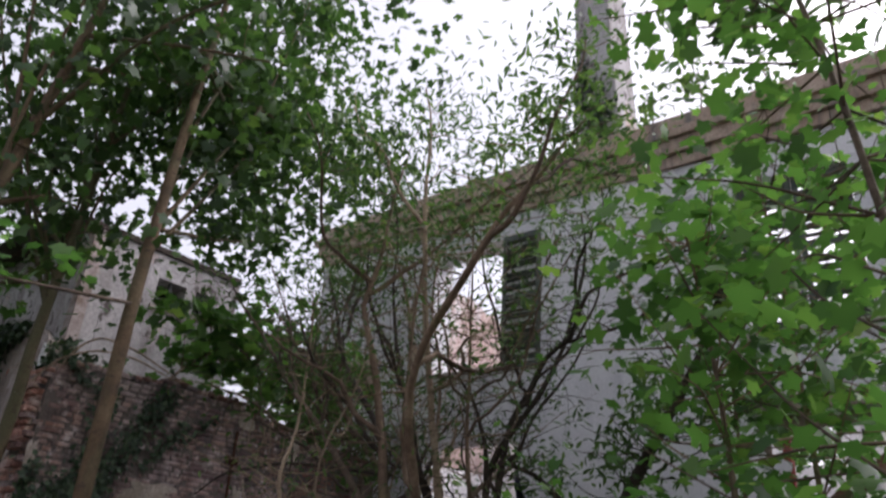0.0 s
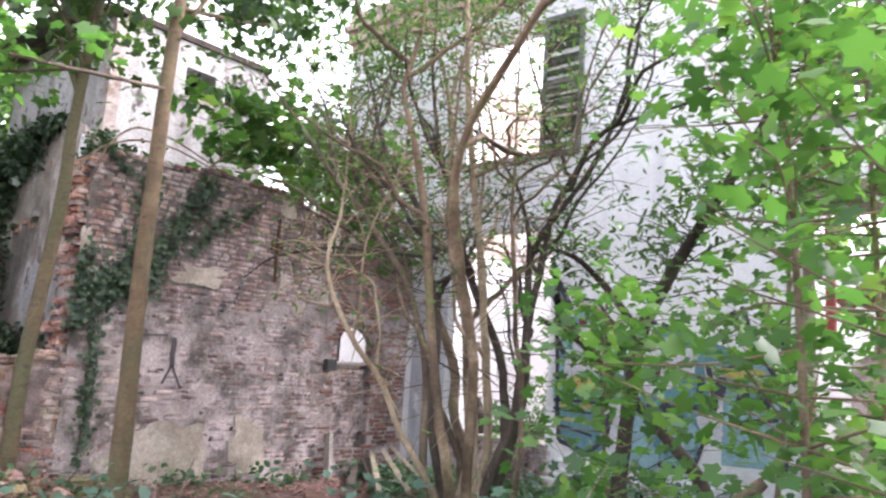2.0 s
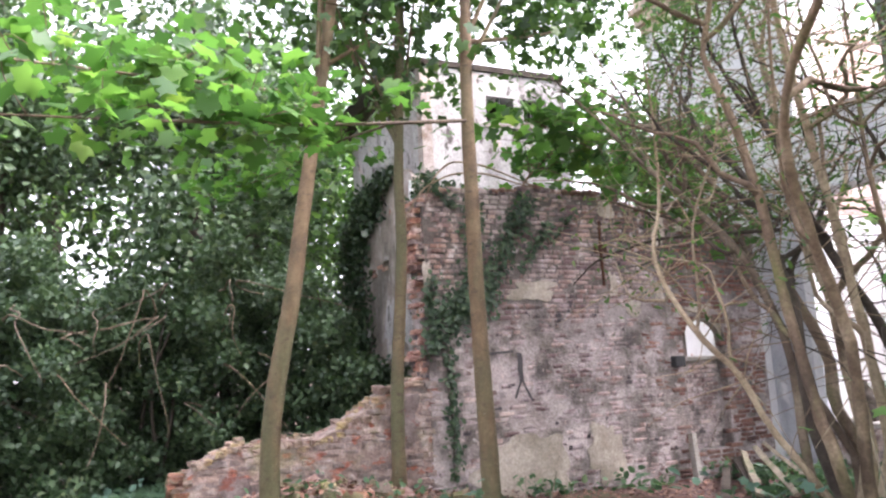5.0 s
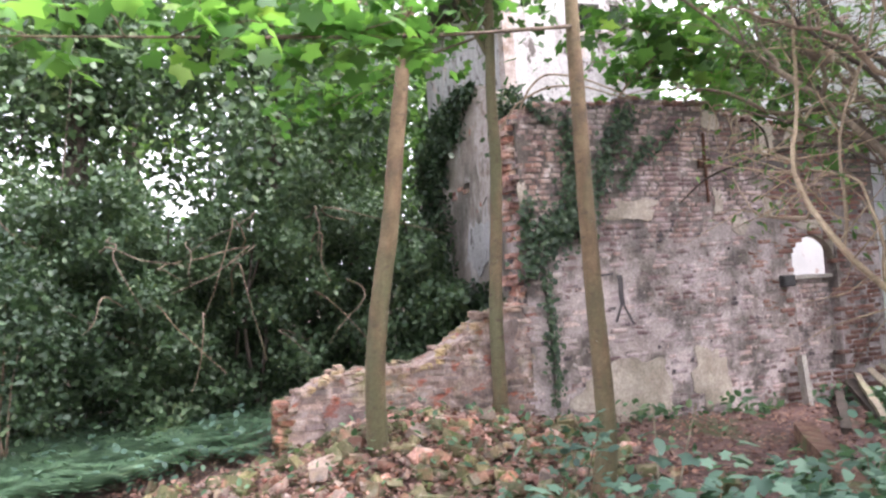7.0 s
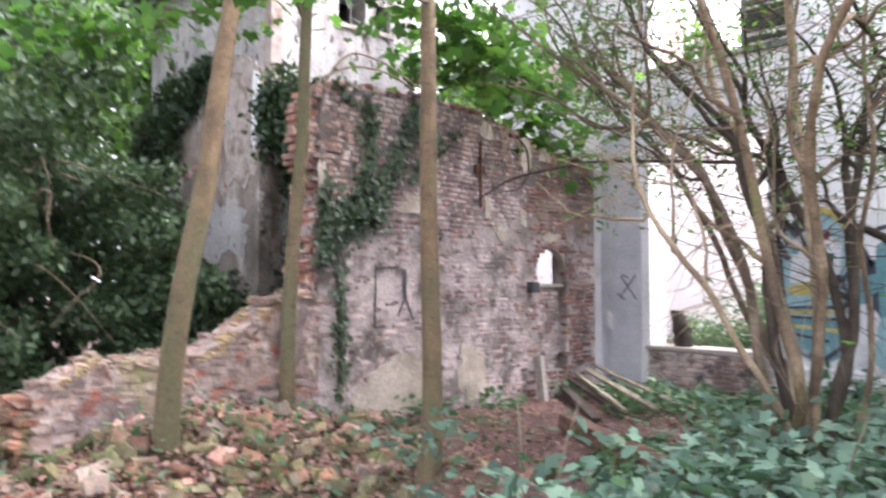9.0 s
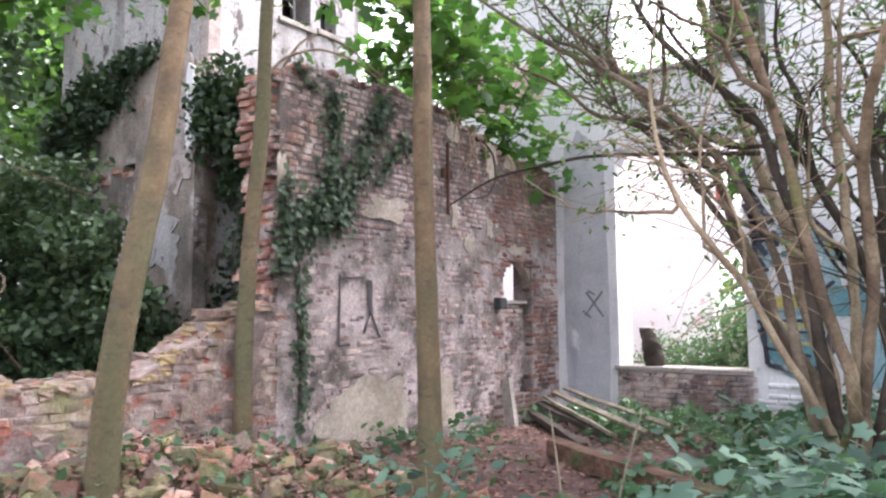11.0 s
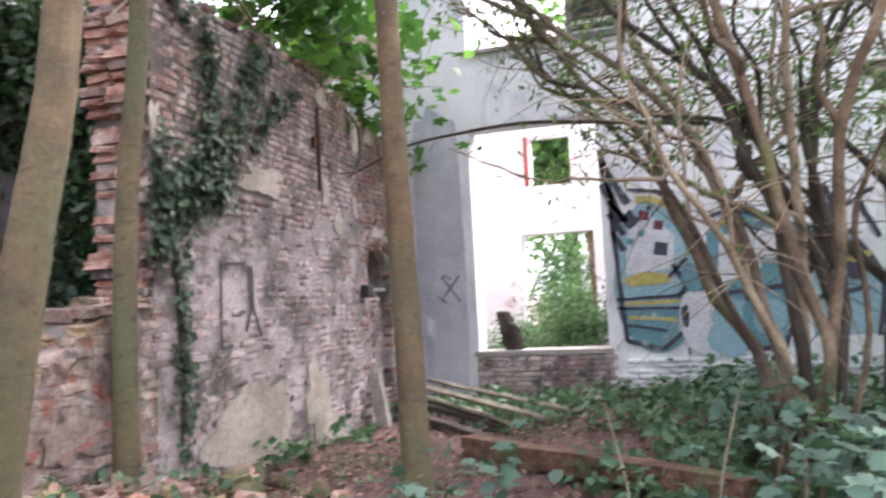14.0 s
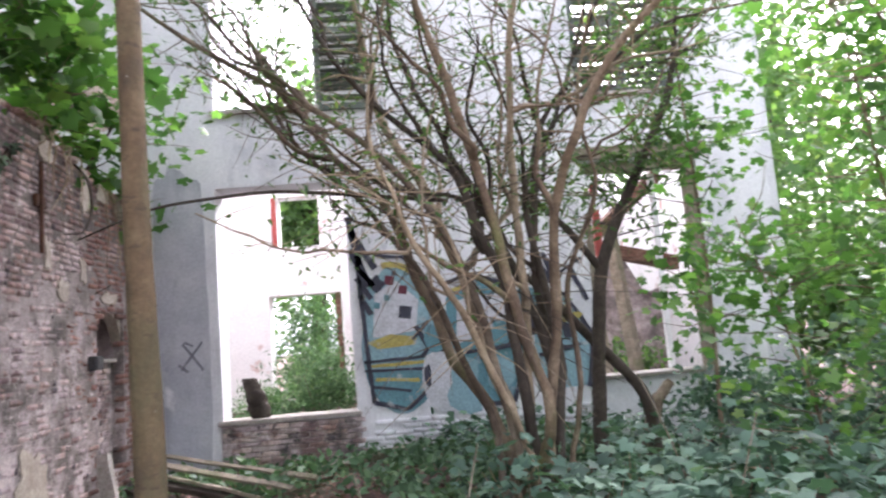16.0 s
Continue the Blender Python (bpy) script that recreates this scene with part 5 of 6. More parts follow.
ivy("thick dark ivy covering the lean-to wall and its sloping top",
    [((-5.6, -3.75, 1.9), (0.9, 0.16, 1.5), 4200), ((-5.5, -3.72, 3.55), (0.7, 0.14, 0.45), 2200), ((-4.7, -3.72, 4.05), (0.7, 0.14, 0.35), 2000), ((-3.9, -3.72, 4.35), (0.5, 0.12, 0.16), 700),
     ((-3.7, -3.76, 0.95), (1.0, 0.16, 0.5), 2400), ((-2.2, -3.68, 3.45), (0.5, 0.12, 0.5), 1900), ((-1.5, -3.66, 3.2), (0.5, 0.12, 0.45), 1500), ((-1.35, -3.66, 1.6), (0.45, 0.16, 1.6), 3600),
     ((-2.0, -3.35, 0.7), (0.7, 0.2, 0.9), 2600), ((-2.2, -3.35, 2.7), (0.4, 0.1, 0.25), 500)], 0.085, stems=4)

# ---------------------------------------------------------------- evergreen thicket behind the low wall
hedge = thing("evergreen_thicket", "dense dark evergreen thicket with tangled stems", "hedge", (-3.6, -8.5, -0.05))
n = 150000
hy = RNG.uniform(-15.5, -4.0, n)
depth = RNG.uniform(0, 1, n) ** 1.6
hx = -2.3 - 0.35 * np.sin(hy * 1.7) - 0.3 * np.sin(hy * 4.1) - 2.6 * depth + np.where(hy < -9.0, 0.35 * (hy + 9.0), 0.0)
hz = RNG.uniform(0.0, 1, n) ** 0.8 * (2.75 + 0.35 * np.sin(hy * 2.3 + hx) + 0.25 * np.sin(hy * 5.7))
hz = hz * np.clip((-3.6 - hy) / 1.6, 0.35, 1.0)
lump = 0.25 * np.sin(hy * 6.1 + hz * 5.0) + 0.2 * np.sin(hz * 9.0 - hy * 3.0)
s = Soup()
leaves(s, np.stack([hx + lump, hy, hz], 1), 0.08, OVAL, 0.4)
under(hedge, part("foliage", s, L_HEDGE, hedge))
for k in range(46):
    s = Soup()
    y0 = RNG.uniform(-14, -4.3)
    x0 = -2.7 - RNG.uniform(0, 1.2) + min(0, 0.35 * (y0 + 9.0))
    tube(s, [(x0, y0, -0.15), (x0 + RNG.normal(0, 0.3), y0 + RNG.normal(0, 0.3), 1.2), (x0 + RNG.normal(0.2, 0.5), y0 + RNG.normal(0, 0.6), 2.4)], (0.03, 0.022, 0.008), 5)
    under(hedge, part("stem", s, M_DARKBARK, hedge, smooth=True))
for k in range(26):
    s = Soup()
    y0, z0 = RNG.uniform(-11.0, -4.6), RNG.uniform(0.9, 2.6)
    x0 = -1.75 - 0.35 * math.sin(y0 * 1.7) + min(0, 0.35 * (y0 + 9.0))
    tube(s, [(x0 - 0.5, y0, z0), (x0, y0 + RNG.normal(0, 0.3), z0 + RNG.normal(0.1, 0.2)), (x0 + 0.15, y0 + RNG.normal(0, 0.6), z0 - RNG.uniform(0.1, 0.9))], (0.012, 0.009, 0.004), 5, 0.1, 0.05)
    under(hedge, part("twig", s, M_STEM, hedge, smooth=True))
for x, y, h, nn in ((-5.5, -6.5, 8.0, 12500), (-6.5, -9.5, 8.5, 12500), (-7.0, -13.0, 9.0, 12500), (-9.0, -5.0, 9.5, 11000)):
    tree("evergreen_tree", "tall dark evergreen tree behind the thicket", [(x, y, -0.2), (x + 0.1, y, h * 0.4), (x, y + 0.2, h * 0.75), (x, y, h)], (0.22, 0.17, 0.10, 0.03),
         (x, y, h * 0.6), (1.9, 1.9, h * 0.36), nn, 0.13, L_HEDGE, bark=M_DARKBARK, limbs=12, clumps=60, group="evergreens")

# far trees all round, with unseen ones behind the camera added to block light
FAR = ((-10, -2, 8), (-15, 2, 10), (-14, 12, 12), (-6, 14, 11), (0.5, 11.5, 9), (5.5, 11, 8), (10.5, 6.5, 9), (14, -3, 9), (13, -9, 11), (-12, -9, 11), (-14, -15, 12), (-8, -19, 12), (0, -18, 11), (7, -17, 11), (13, -15, 12), (-16, -3, 12))
for k, (x, y, h) in enumerate(FAR):
    tree("broadleaf_tree", "tall broadleaf woodland tree in full leaf", [(x, y, -0.2), (x + 0.2, y - 0.1, h * 0.35), (x - 0.1, y + 0.1, h * 0.6), (x, y, h * 0.85)], (0.25, 0.2, 0.14, 0.05),
         (x, y, h * 0.56), (2.9, 2.9, h * 0.42), 5800 if y > -8 else 3200, 0.24, L_FAR, bark=M_DARKBARK, limbs=8, clumps=70, group="woodland trees")


def bush(name, label, centre, radii, n, size, leaf, clumps=30, shape=OVAL):
    ob = thing(name, label, "bush", (centre[0], centre[1], float(rise(centre[0], centre[1]))))
    s = Soup()
    z0 = float(rise(centre[0], centre[1])) - 0.08
    for _ in range(7):
        s = Soup()
        t = np.asarray(centre) + RNG.normal(0, 0.45, 3) * radii
        tube(s, [(centre[0] + RNG.normal(0, 0.08), centre[1] + RNG.normal(0, 0.08), z0), ((centre[0] + t[0]) / 2, (centre[1] + t[1]) / 2, centre[2] * 0.6), tuple(t)], (0.016, 0.011, 0.004), 5)
        under(ob, part("stem", s, M_STEM, ob, smooth=True))
    p = cloud(n, centre, radii, clumps, 0.25)
    p = p[p[:, 2] > z0 + 0.08]
    s = Soup()
    leaves(s, p, size, shape, 0.5)
    under(ob, part("foliage", s, leaf, ob))
    return ob


for x, y in ((0.9, 7.2), (2.0, 6.6), (3.6, 7.4), (5.6, 7.0), (7.0, 6.6)):
    bush("bush", "bright green bush behind the ruined house", (x, y, 1.1), (1.0, 0.9, 1.3), 4200, 0.085, L_NETTLE)
bush("bush", "nettles and saplings growing inside the ruined room", (1.8, 1.6, 0.70), (0.75, 0.8, 0.65), 4200, 0.075, L_NETTLE, 45, LANCE)
bush("bush", "nettles growing behind the stone sill", (1.15, 0.85, 0.58), (0.42, 0.35, 0.36), 1500, 0.065, L_NETTLE, 30, LANCE)
bush("bush", "weeds growing inside the ruined room", (5.9, 1.6, 0.55), (0.8, 0.7, 0.5), 1500, 0.09, L_FAR)
for x, y, z, r in ((9.6, -1.2, 2.2, 1.5), (8.9, 0.8, 1.4, 1.2), (8.4, -1.6, 0.8, 0.8), (9.0, 2.8, 3.2, 1.7)):
    bush("bush", "bright leafy bush beyond the house corner", (x, y, z), (r, r, z * 0.9), 4200, 0.12, L_FAR, 40)
bush("bush", "feathery grey-green bush before the thicket", (-1.6, -9.6, 1.3), (0.9, 1.1, 1.0), 3600, 0.07, L_IVY)
for x, y, z, r in ((7.4, -2.2, 0.6, 0.8), (6.3, -1.4, 0.45, 0.7)):
    bush("bush", "low bramble bush before the house", (x, y, z), (r, r, z), 1600, 0.08, L_LOW)

# ---------------------------------------------------------------- undergrowth, ferns, litter
def free_spots(n, x0, x1, y0, y1, keep):
    x, y = RNG.uniform(x0, x1, n), RNG.uniform(y0, y1, n)
    ok = keep(x, y)
    return x[ok], y[ok]


off_path = lambda x, y: (np.hypot(x - 7.0, y + 7.6) > 1.7) & (np.hypot(x - 5.6, y + 8.4) > 1.9) & (np.hypot(x - 3.2, y + 8.4) > 2.0) & (np.hypot(x - 4.3, y + 8.4) > 1.9) & (x > 3.35 + 0.15 * np.sin(y * 3)) & (y < -0.15)
px, py = free_spots(1250, 0.7, 8.2, -8.2, -0.2, off_path)
tx, ty = free_spots(180, 3.6, 5.9, -6.7, -4.2, off_path)
tall = np.concatenate([np.zeros(len(px), bool), np.ones(len(tx), bool)])
sx, sy = np.append(RNG.uniform(2.9, 3.5, 12), RNG.uniform(1.9, 2.5, 4)), np.append(RNG.uniform(-6.7, -5.3, 12), RNG.uniform(-5.7, -5.2, 4))  # seedlings by the path
px, py, tall = np.concatenate([px, tx, sx]), np.concatenate([py, ty, sy]), np.concatenate([tall, np.zeros(16, bool)])
s, w = Soup(), Soup()
for x, y, high in zip(px, py, tall):
    z = float(rise(x, y))
    h = RNG.uniform(0.12, 0.62) * (1.0 if y < -3.4 else 0.5)
    h = RNG.uniform(0.24, 0.54) if high else h
    lean = RNG.normal(0, 0.10, 2)
    top = np.array([x + lean[0], y + lean[1], z + h])
    line = tube(w, [(x, y, z - 0.05), (x + lean[0] * 0.4, y + lean[1] * 0.4, z + h * 0.6), tuple(top)], (0.006, 0.005, 0.003), 4)
    n = int(RNG.integers(10, 18))
    broad = RNG.uniform() < 0.6
    leaves(s, top + RNG.normal(0, 1, (n, 3)) * (0.17, 0.17, 0.10), 0.10 if broad else 0.075, MAPLE if broad else OVAL, 0.70, 0.4)
tagged(part("undergrowth", s, L_LOW, None, kind="stuff"), "blue-green broadleaf seedlings and brambles", "undergrowth")
tagged(part("undergrowth_stems", w, M_STEM, None, kind="stuff"), "thin stems of seedlings and brambles", "undergrowth")

fern_proto = Soup()
for k in range(9):
    a = k * 2 * np.pi / 9 + RNG.normal(0, 0.15)
    d = np.array([math.cos(a), math.sin(a), 0.0])
    ks = np.linspace(0.1, 1, 16)
    rib = d[None] * (0.5 * ks)[:, None] + np.array([0, 0, 1.0]) * (0.48 * ks - 0.38 * ks ** 2.2)[:, None]
    sd = np.array([-d[1], d[0], 0.0])
    for p, kk in zip(rib, ks):
        ln = 0.12 * math.sin(math.pi * min(1.0, kk * 0.92 + 0.08)) + 0.015
        for sgn in (-1, 1):
            q = p + sd * sgn * ln + d * 0.02
            fern_proto.add([p - d * 0.012, q, p + d * 0.012], [(0, 1, 2)])
fern_mesh = fern_proto.mesh("fronds", L_FERN)
fx, fy = free_spots(130, -2.6, 0.0, -11.5, -7.3, lambda x, y: (x < -0.3))
for x, y in zip(fx, fy):
    f = thing("fern", "grey-green woodland fern beside the low wall", "fern", (x, y, float(rise(x, y)) - 0.02), "ferns by the low wall")
    f.rotation_euler, f.scale = (0, 0, RNG.uniform(0, 6.2)), (1, 1, 1)
    fr = part("fronds", fern_mesh, None, f)
    fr.scale = (RNG.uniform(0.9, 1.6),) * 3
cx, cy = free_spots(1200, -3.0, 0.6, -12.0, -7.15, lambda x, y: (x < -0.2 - 0.5 * np.sin(y)) | (y < -9.5))
s = Soup()
leaves(s, np.stack([cx, cy, rise(cx, cy) + RNG.uniform(0.05, 0.30, len(cx))], 1), 0.085, OVAL, 0.7)
tagged(part("ground_cover", s, L_LOW, None, kind="stuff"), "low green ground cover by the thicket", "undergrowth")

dx, dy = free_spots(34000, -1.5, 8.0, -10.5, -0.1, lambda x, y: (x > 0.05) | (y < -7.2))
s = Soup()
leaves(s, np.stack([dx, dy, rise(dx, dy) + 0.012 + RNG.uniform(0, 0.02, len(dx))], 1), 0.046, OVAL, 0.8)
tagged(part("leaf_litter", s, L_DEAD, None, kind="stuff"), "brown and reddish fallen leaves", "leaf litter")
gx2, gy2 = free_spots(9000, 0.08, 5.5, -4.5, -0.1, lambda x, y: (y > -1.5 + 0.5 * np.sin(x * 3)) | (x > 2.5 + 0.3 * np.sin(y * 4)) | (x < 0.2 + 0.1 * np.sin(y * 5)))
s = Soup()
leaves(s, np.stack([gx2, gy2, rise(gx2, gy2) + RNG.uniform(0.02, 0.24, len(gx2)) * (0.4 + 0.6 * np.sin(gx2 * 5.1 + gy2 * 2.3) ** 2)], 1), 0.085, OVAL, 0.5)
tagged(part("low_weeds", s, L_FERN, None, kind="stuff"), "green weeds on the mound by the house", "undergrowth")

# pale dry canes by the path
for x, y, h, lx, ly in ((3.0, -5.3, 0.8, 0.2, 0.1), (2.8, -5.2, 0.7, -0.15, 0.1), (5.2, -5.2, 1.1, 0.5, 0.2), (4.6, -4.2, 1.0, -0.3, 0.2), (4.3, -5.0, 0.8, 0.25, 0.0)):
    s = Soup()
    tube(s, [(x, y, -0.12), (x + lx * 0.5, y + ly * 0.5, h * 0.55), (x + lx, y + ly, h)], (0.007, 0.006, 0.003), 5)
    tagged(part("dry_cane", s, M_PALEWOOD, None), "pale dry bramble cane standing in the undergrowth", "cane", "dry canes")

# ---------------------------------------------------------------- masonry pieces
def brick_mesh(name, mat, worn, seed):
    r = np.random.default_rng(seed)
    bm = bmesh.new()
    bmesh.ops.create_cube(bm, size=1)
    if worn > 0.1:
        bmesh.ops.subdivide_edges(bm, edges=bm.edges[:], cuts=1, use_grid_fill=True)
        for v in bm.verts:
            v.co = v.co.lerp(v.co.normalized() * 0.56, 0.2)
    else:
        bmesh.ops.bevel(bm, geom=[e for e in bm.edges if abs(e.verts[0].co.x + e.verts[1].co.x) > 0.9], offset=0.10, segments=1, affect="EDGES")
    for v in bm.verts:
        v.co += Vector(r.uniform(-worn, worn, 3))
    me = bpy.data.meshes.new(name)
    bm.to_mesh(me)
    bm.free()
    me.materials.append(mat)
    return me


def mesh_arrays(me):
    v = np.array([c.co[:] for c in me.vertices])
    tri = [[p.vertices[0], p.vertices[k], p.vertices[k + 1]] for p in me.polygons for k in range(1, len(p.vertices) - 1)]
    return v, np.array(tri)


BRICKS = [brick_mesh("brick", M_BRICK, 0.06, k) for k in range(8)]
STONES = [brick_mesh("stone", M_RUBBLE, 0.12, k + 20) for k in range(8)]
REDS = [brick_mesh("brick", M_RED, 0.15, k + 40) for k in range(8)]
WALLREDS = [brick_mesh("brick", M_WALLRED, 0.07, k + 110) for k in range(6)]
FRESH = [brick_mesh("brick", M_FRESH, 0.12, k + 80) for k in range(6)]
LIMED = [brick_mesh("brick", M_LIMED, 0.07, k + 90) for k in range(8)]
GREYS = [brick_mesh("brick", M_FACADE, 0.05, k + 60) for k in range(3)]


def lay(parent, meshes, spots, own, name="brick", label="grey"):
    """Pieces as objects where own(spot) holds, the rest as joined masonry. spots: (centre, size, turn in degrees)."""
    rest, made = Soup(), 0
    for k, (c, size, turn) in enumerate(spots):
        me = meshes[(k * 7 + k // 5) % len(meshes)]
        if made < 300 and own(c):
            ob = part(name, me, None, parent)
            ob.matrix_basis = pose(*c, *turn) @ Matrix.Diagonal((*size, 1))
            made += 1
        else:
            v, f = CACHE[me.name]
            m = np.array((pose(*c, *turn) @ Matrix.Diagonal((*size, 1))))
            rest.add(v @ m[:3, :3].T + m[:3, 3], f)
    if rest.n:
        part("masonry", rest, meshes[0].materials[0], parent, kind="stuff")


CACHE = {me.name: mesh_arrays(me) for me in BRICKS + STONES + REDS + GREYS + FRESH + LIMED + WALLREDS}
r = np.random.default_rng(3)
spots = []
for row in range(64):
    z = -0.12 + row * 0.0555
    y = -4.68 + (0.10 if row % 2 else 0.0) + r.uniform(-0.05, 0.05)
    while y < -0.06:
        ln = r.choice((0.205, 0.205, 0.10))
        cy = y + ln / 2
        y += ln + 0.012
        in_hole = -1.34 < cy < -0.65 and (0.25 < z < 1.50 or (z >= 1.5 and math.hypot((cy + 0.995) / 0.34, (z - 1.50) / 0.32) < 1.0))
        in_hole = in_hole or (-0.62 < cy < -0.28 and 1.82 < z < 2.06 and r.uniform() < 0.9)
        if z > wall_top(cy) - 0.02 or in_hole or r.uniform() < 0.035 or y > 0.02:
            continue
        deep = 0.5 + 0.5 * math.sin(2.3 * cy + 1.1 * z) * math.sin(3.1 * z - cy)
        proud = r.uniform(-0.004, 0.005) - (0.02 if r.uniform() < 0.07 else 0)
        zz = z + 0.010 * math.sin(1.9 * cy + 0.8 * z) + 0.006 * math.sin(5.3 * cy) + r.uniform(-0.004, 0.004)
        limed = z < 1.95 + 0.12 * math.sin(2.7 * cy) + 0.08 * math.sin(7.3 * cy) and cy < -1.45
        proud -= 0.0065 if limed else 0.0
        h = r.uniform(0.048, 0.0545) - (0.007 if z > 2.2 else 0.0) * deep
        spots.append(((-0.05 + proud, cy, zz), (0.10, ln, h), (r.normal(0, 0.3), 0, r.uniform(-0.8, 0.8))))
reddish = lambda c: c[1] > -1.75 + 0.25 * math.sin(3.1 * c[2])
lay(brick_wall, WALLREDS, [q for q in spots if reddish(q[0])], lambda c: False)
spots = [q for q in spots if not reddish(q[0])]
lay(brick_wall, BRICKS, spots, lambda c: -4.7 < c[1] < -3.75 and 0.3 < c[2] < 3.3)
spots = []
for row in range(58):
    z = 0.05 + row * 0.0555
    for x in (-0.15, -0.33):
        if z < wall_top(-4.6):
            spots.append(((x, -4.66 + r.normal(0, 0.018) + 0.035 * ((row * 7 // 3) % 3) + 0.05 * math.sin(z * 4), z), (0.18, 0.14, 0.053), (r.normal(0, 1.5), r.normal(0, 1.5), r.normal(0, 5))))
for y in np.arange(-4.6, -0.1, 0.105):
    for x in (-0.12, -0.32):
        spots.append(((x + r.normal(0, 0.02), y, wall_top(y) - 0.02 + r.normal(0, 0.012)), (0.19, 0.095, 0.05), (r.normal(0, 5), r.normal(0, 5), r.normal(0, 6))))
jagged = thing("wall_end", "broken toothed brick end and ragged top course", "wall", (0, 0, 0), kind="structure")
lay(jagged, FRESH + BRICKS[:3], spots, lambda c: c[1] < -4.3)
# niche back
spots = []
for row in range(19):
    z = 0.28 + row * 0.0555
    for k in range(4):
        cy = -1.32 + 0.06 + k * 0.19 + (0.08 if row % 2 else 0)
        if cy < -0.72:
            spots.append(((-0.152 + r.uniform(-0.01, 0.006), cy, z), (0.07, 0.175, 0.046), (0, 0, r.uniform(-1, 1))))
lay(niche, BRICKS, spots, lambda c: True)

# low wall
spots, caps = [], []
z = -0.10
while z < 1.35:
    h = r.uniform(0.052, 0.068)
    y = -7.06 + r.uniform(0, 0.05)
    while y < -4.66:
        ln = r.uniform(0.11, 0.22)
        cy = y + ln / 2
        y += ln + 0.014
        if z + h / 2 < low_top(cy) - 0.05:
            spots.append(((-0.088 + r.uniform(-0.008, 0.010), cy, z + h / 2), (0.16, ln * 1.02, h - 0.004), (r.normal(0, 1.6), 0, r.normal(0, 2))))
    z += h
lay(low_wall, LIMED, spots, lambda c: True)
for y in np.arange(-7.05, -4.68, 0.085):
    for x in (-0.06, -0.22, -0.38):
        caps.append(((x + r.normal(0, 0.02), y + r.normal(0, 0.015), low_top(y) - 0.05 + r.normal(0, 0.02)), (r.uniform(0.10, 0.18), r.uniform(0.07, 0.13), r.uniform(0.04, 0.07)), (r.normal(0, 6), r.normal(0, 6), r.normal(0, 20))))
wall_cap = thing("wall_cap", "loose ochre mortar and stones along the broken wall top", "wall", (0, 0, 0), kind="structure")
lay(wall_cap, STONES, caps, lambda c: True, "stone")
spots = [((x, -7.06 + r.normal(0, 0.012), z), (0.13, 0.12, 0.055), (r.normal(0, 2), 0, r.normal(0, 4))) for z in np.arange(0.02, 0.60, 0.066) for x in (-0.06, -0.22, -0.36)]
pier = thing("pier_end", "red brick end of the low wall", "wall", (0, 0, 0), kind="structure")
lay(pier, REDS, spots, lambda c: True)

# apron under the sill and plinth of the house
spots = []
for row in range(10):
    z = -0.10 + row * 0.0585
    for k in range(9):
        x = 0.70 + k * 0.215 + (0.10 if row % 2 else 0)
        if 0.80 < x < 2.36:
            spots.append(((x, -0.012 + r.uniform(-0.006, 0.006), z + 0.03), (0.20, 0.06, 0.049), (0, 0, r.uniform(-1, 1))))
turned = [((c[0], c[1], c[2]), (s_[1], s_[0], s_[2]), (0, 0, 90 + t_[2])) for c, s_, t_ in spots]
apron = part("apron", block(0.80, 2.36, -0.018, -0.004, -0.2, 0.496), M_MORTAR, facade, "bare brick infill under the sill")
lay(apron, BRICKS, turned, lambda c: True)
spots = []
for row in range(9):
    z = -0.10 + row * 0.0585
    for k in range(16):
        x = 2.40 + k * 0.215 + (0.10 if row % 2 else 0)
        if x < 5.2 and r.uniform() < 0.97 - 0.25 * (row > 5):
            spots.append(((x, -0.004 + r.uniform(-0.004, 0.004), z + 0.03), (0.05, 0.20, 0.049), (0, 0, 90 + r.uniform(-1, 1))))
lay(facade, GREYS, spots, lambda c: False)

# rubble of broken bricks at the foot of the low wall
def shard(name, mat, seed):
    """A broken lump with flat faces and sharp corners."""
    g = np.random.default_rng(seed)
    bm = bmesh.new()
    for c in CUBE_V:
        for _ in range(2):
            bm.verts.new(Vector(c * g.uniform(0.62, 1.0, 3)))
    hull = bmesh.ops.convex_hull(bm, input=bm.verts[:])
    bmesh.ops.delete(bm, geom=[v for v in hull["geom_interior"] if isinstance(v, bmesh.types.BMVert)], context="VERTS")
    me = bpy.data.meshes.new(name)
    bm.to_mesh(me)
    bm.free()
    me.materials.append(mat)
    return me


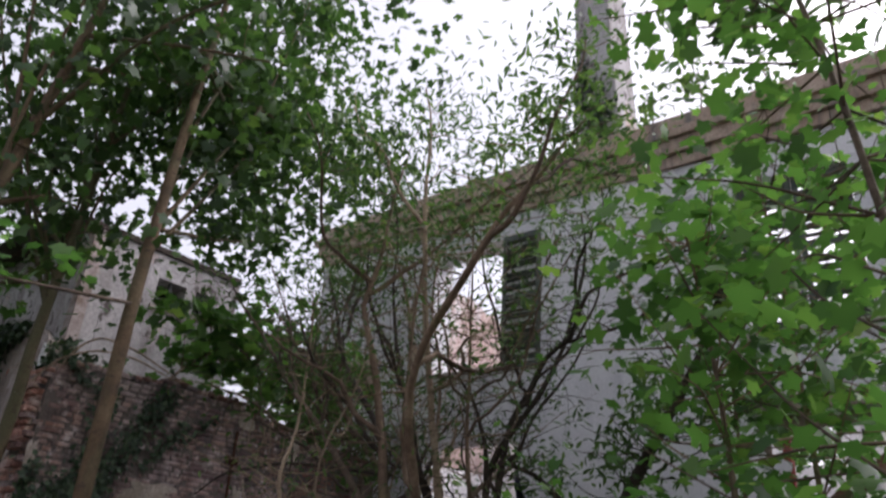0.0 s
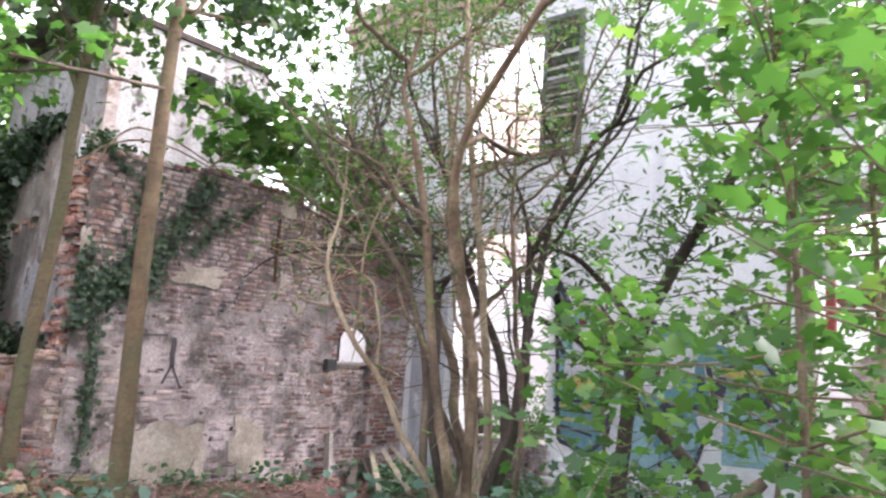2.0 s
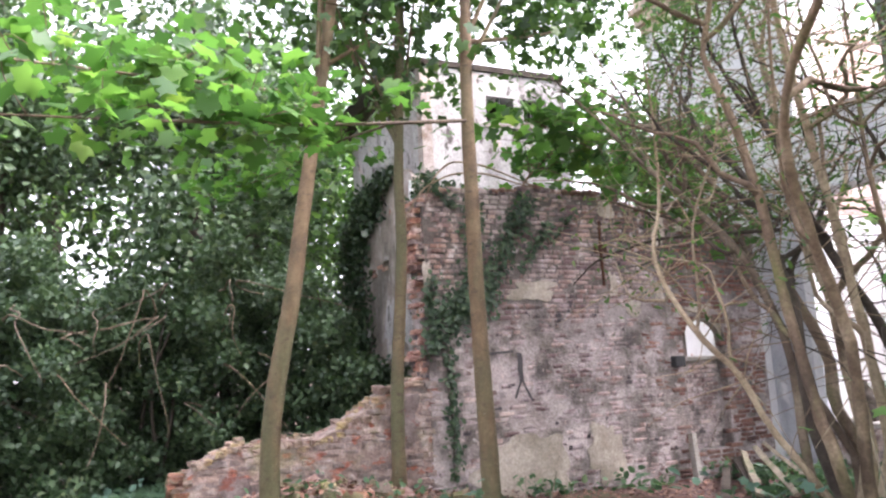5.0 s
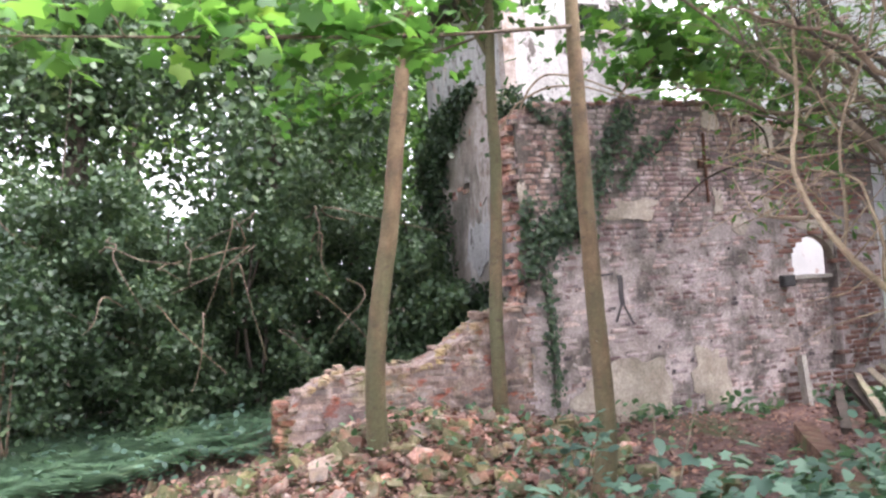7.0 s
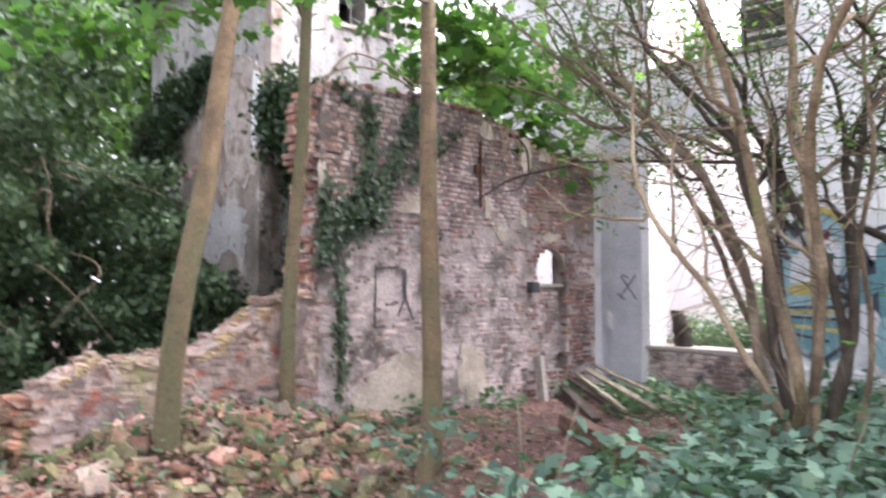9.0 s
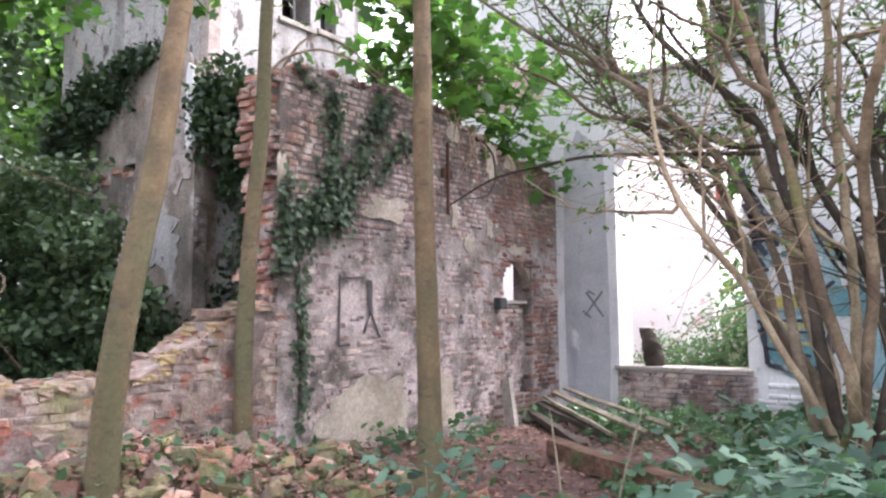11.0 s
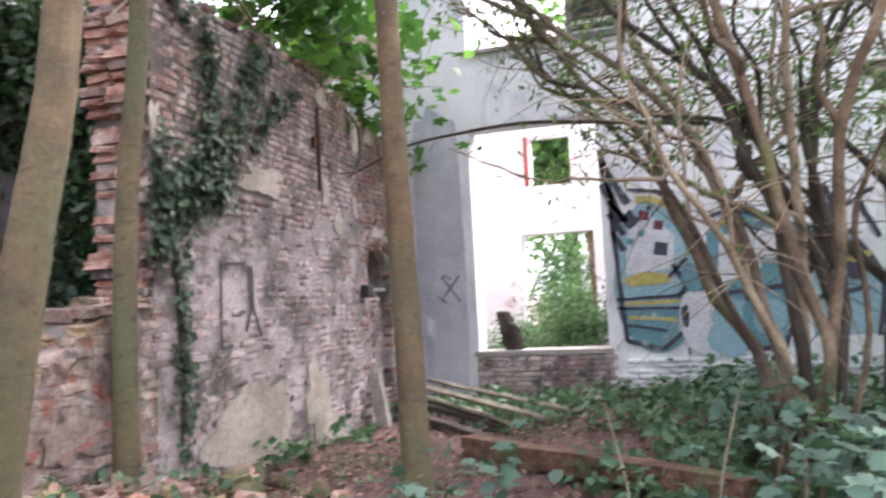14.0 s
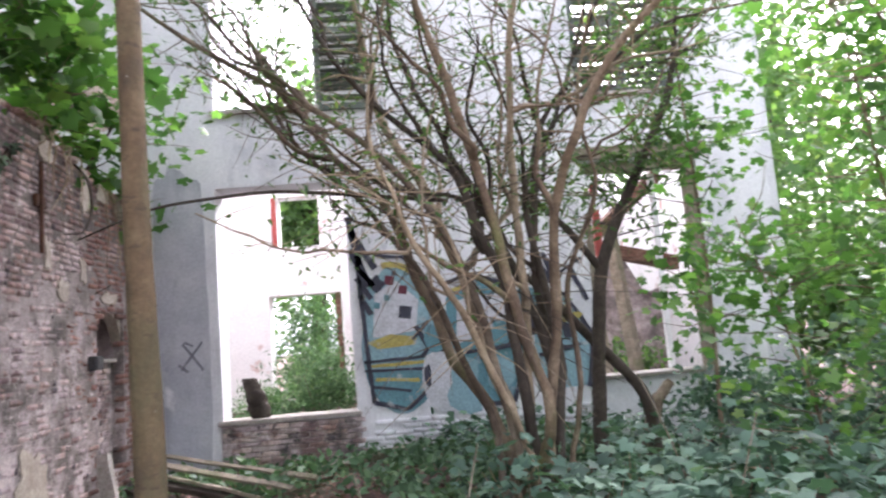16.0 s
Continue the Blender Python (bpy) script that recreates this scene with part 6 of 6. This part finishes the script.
SHARDS = [shard("brick", M_RED, k) for k in range(5)] + [shard("brick", M_FRESH, k + 5) for k in range(2)] + [shard("stone", M_MOSSY, k + 10) for k in range(6)] + [shard("stone", M_RUBBLE, k + 20) for k in range(4)]
SHARD_ARRAYS = {me.name: mesh_arrays(me) for me in SHARDS}
rubble = thing("rubble_heap", "heap of broken red bricks and mossy stones at the wall foot", "rubble", (0.7, -6.0, 0.1))
rest = {}
for k in range(1500):
    x, y = 0.12 + abs(r.normal(0, 0.75)), -6.0 + r.normal(0, 0.95)
    if not (0.06 < x < 2.4 and -8.2 < y < -4.1) or np.hypot(x - 0.70, y + 6.38) < 0.16 or np.hypot(x - 0.12, y + 5.06) < 0.13:
        continue
    me = SHARDS[int(r.integers(0, len(SHARDS)))]
    big = r.uniform(0.7, 1.55) if k < 420 else r.uniform(0.25, 0.7)
    m = Matrix.Translation((x, y, float(rise(x, y)) + r.uniform(-0.01, 0.045))) @ Euler((r.normal(0, 0.45), r.normal(0, 0.45), r.uniform(0, 6.2))).to_matrix().to_4x4() @ Matrix.Diagonal((0.11 * big, r.uniform(0.10, 0.20) * big, r.uniform(0.05, 0.08) * big, 1))
    if k < 340:
        ob = part("brick" if me.name.startswith("brick") else "stone", me, None, rubble)
        under(rubble, ob)
        ob.matrix_basis = m
    else:
        v, f = SHARD_ARRAYS[me.name]
        a = np.array(m)
        rest.setdefault(me.materials[0].name, Soup()).add(v @ a[:3, :3].T + a[:3, 3], f)
for mat_name, soup in rest.items():
    under(rubble, part("rubble", soup, bpy.data.materials[mat_name], rubble, kind="stuff"))
n = 3600
hx, hy = 0.10 + np.abs(r.normal(0, 0.8, n)), -6.0 + r.normal(0, 1.0, n)
s = Soup()
leaves(s, np.stack([hx, hy, rise(hx, hy) + r.uniform(0.02, 0.085, n)], 1), 0.05, OVAL, 0.7)
tagged(part("fallen_leaves", s, L_DEAD, None, kind="stuff"), "brown and reddish leaves caught among the rubble", "leaf litter")
n = 260
hx, hy = 0.15 + np.abs(r.normal(0, 0.9, n)), -5.6 + r.normal(0, 1.1, n)
s = Soup()
leaves(s, np.stack([hx, hy, rise(hx, hy) + r.uniform(0.05, 0.16, n)], 1), 0.07, OVAL, 0.6)
tagged(part("rubble_weeds", s, L_FERN, None, kind="stuff"), "small green weeds between the broken bricks", "undergrowth")
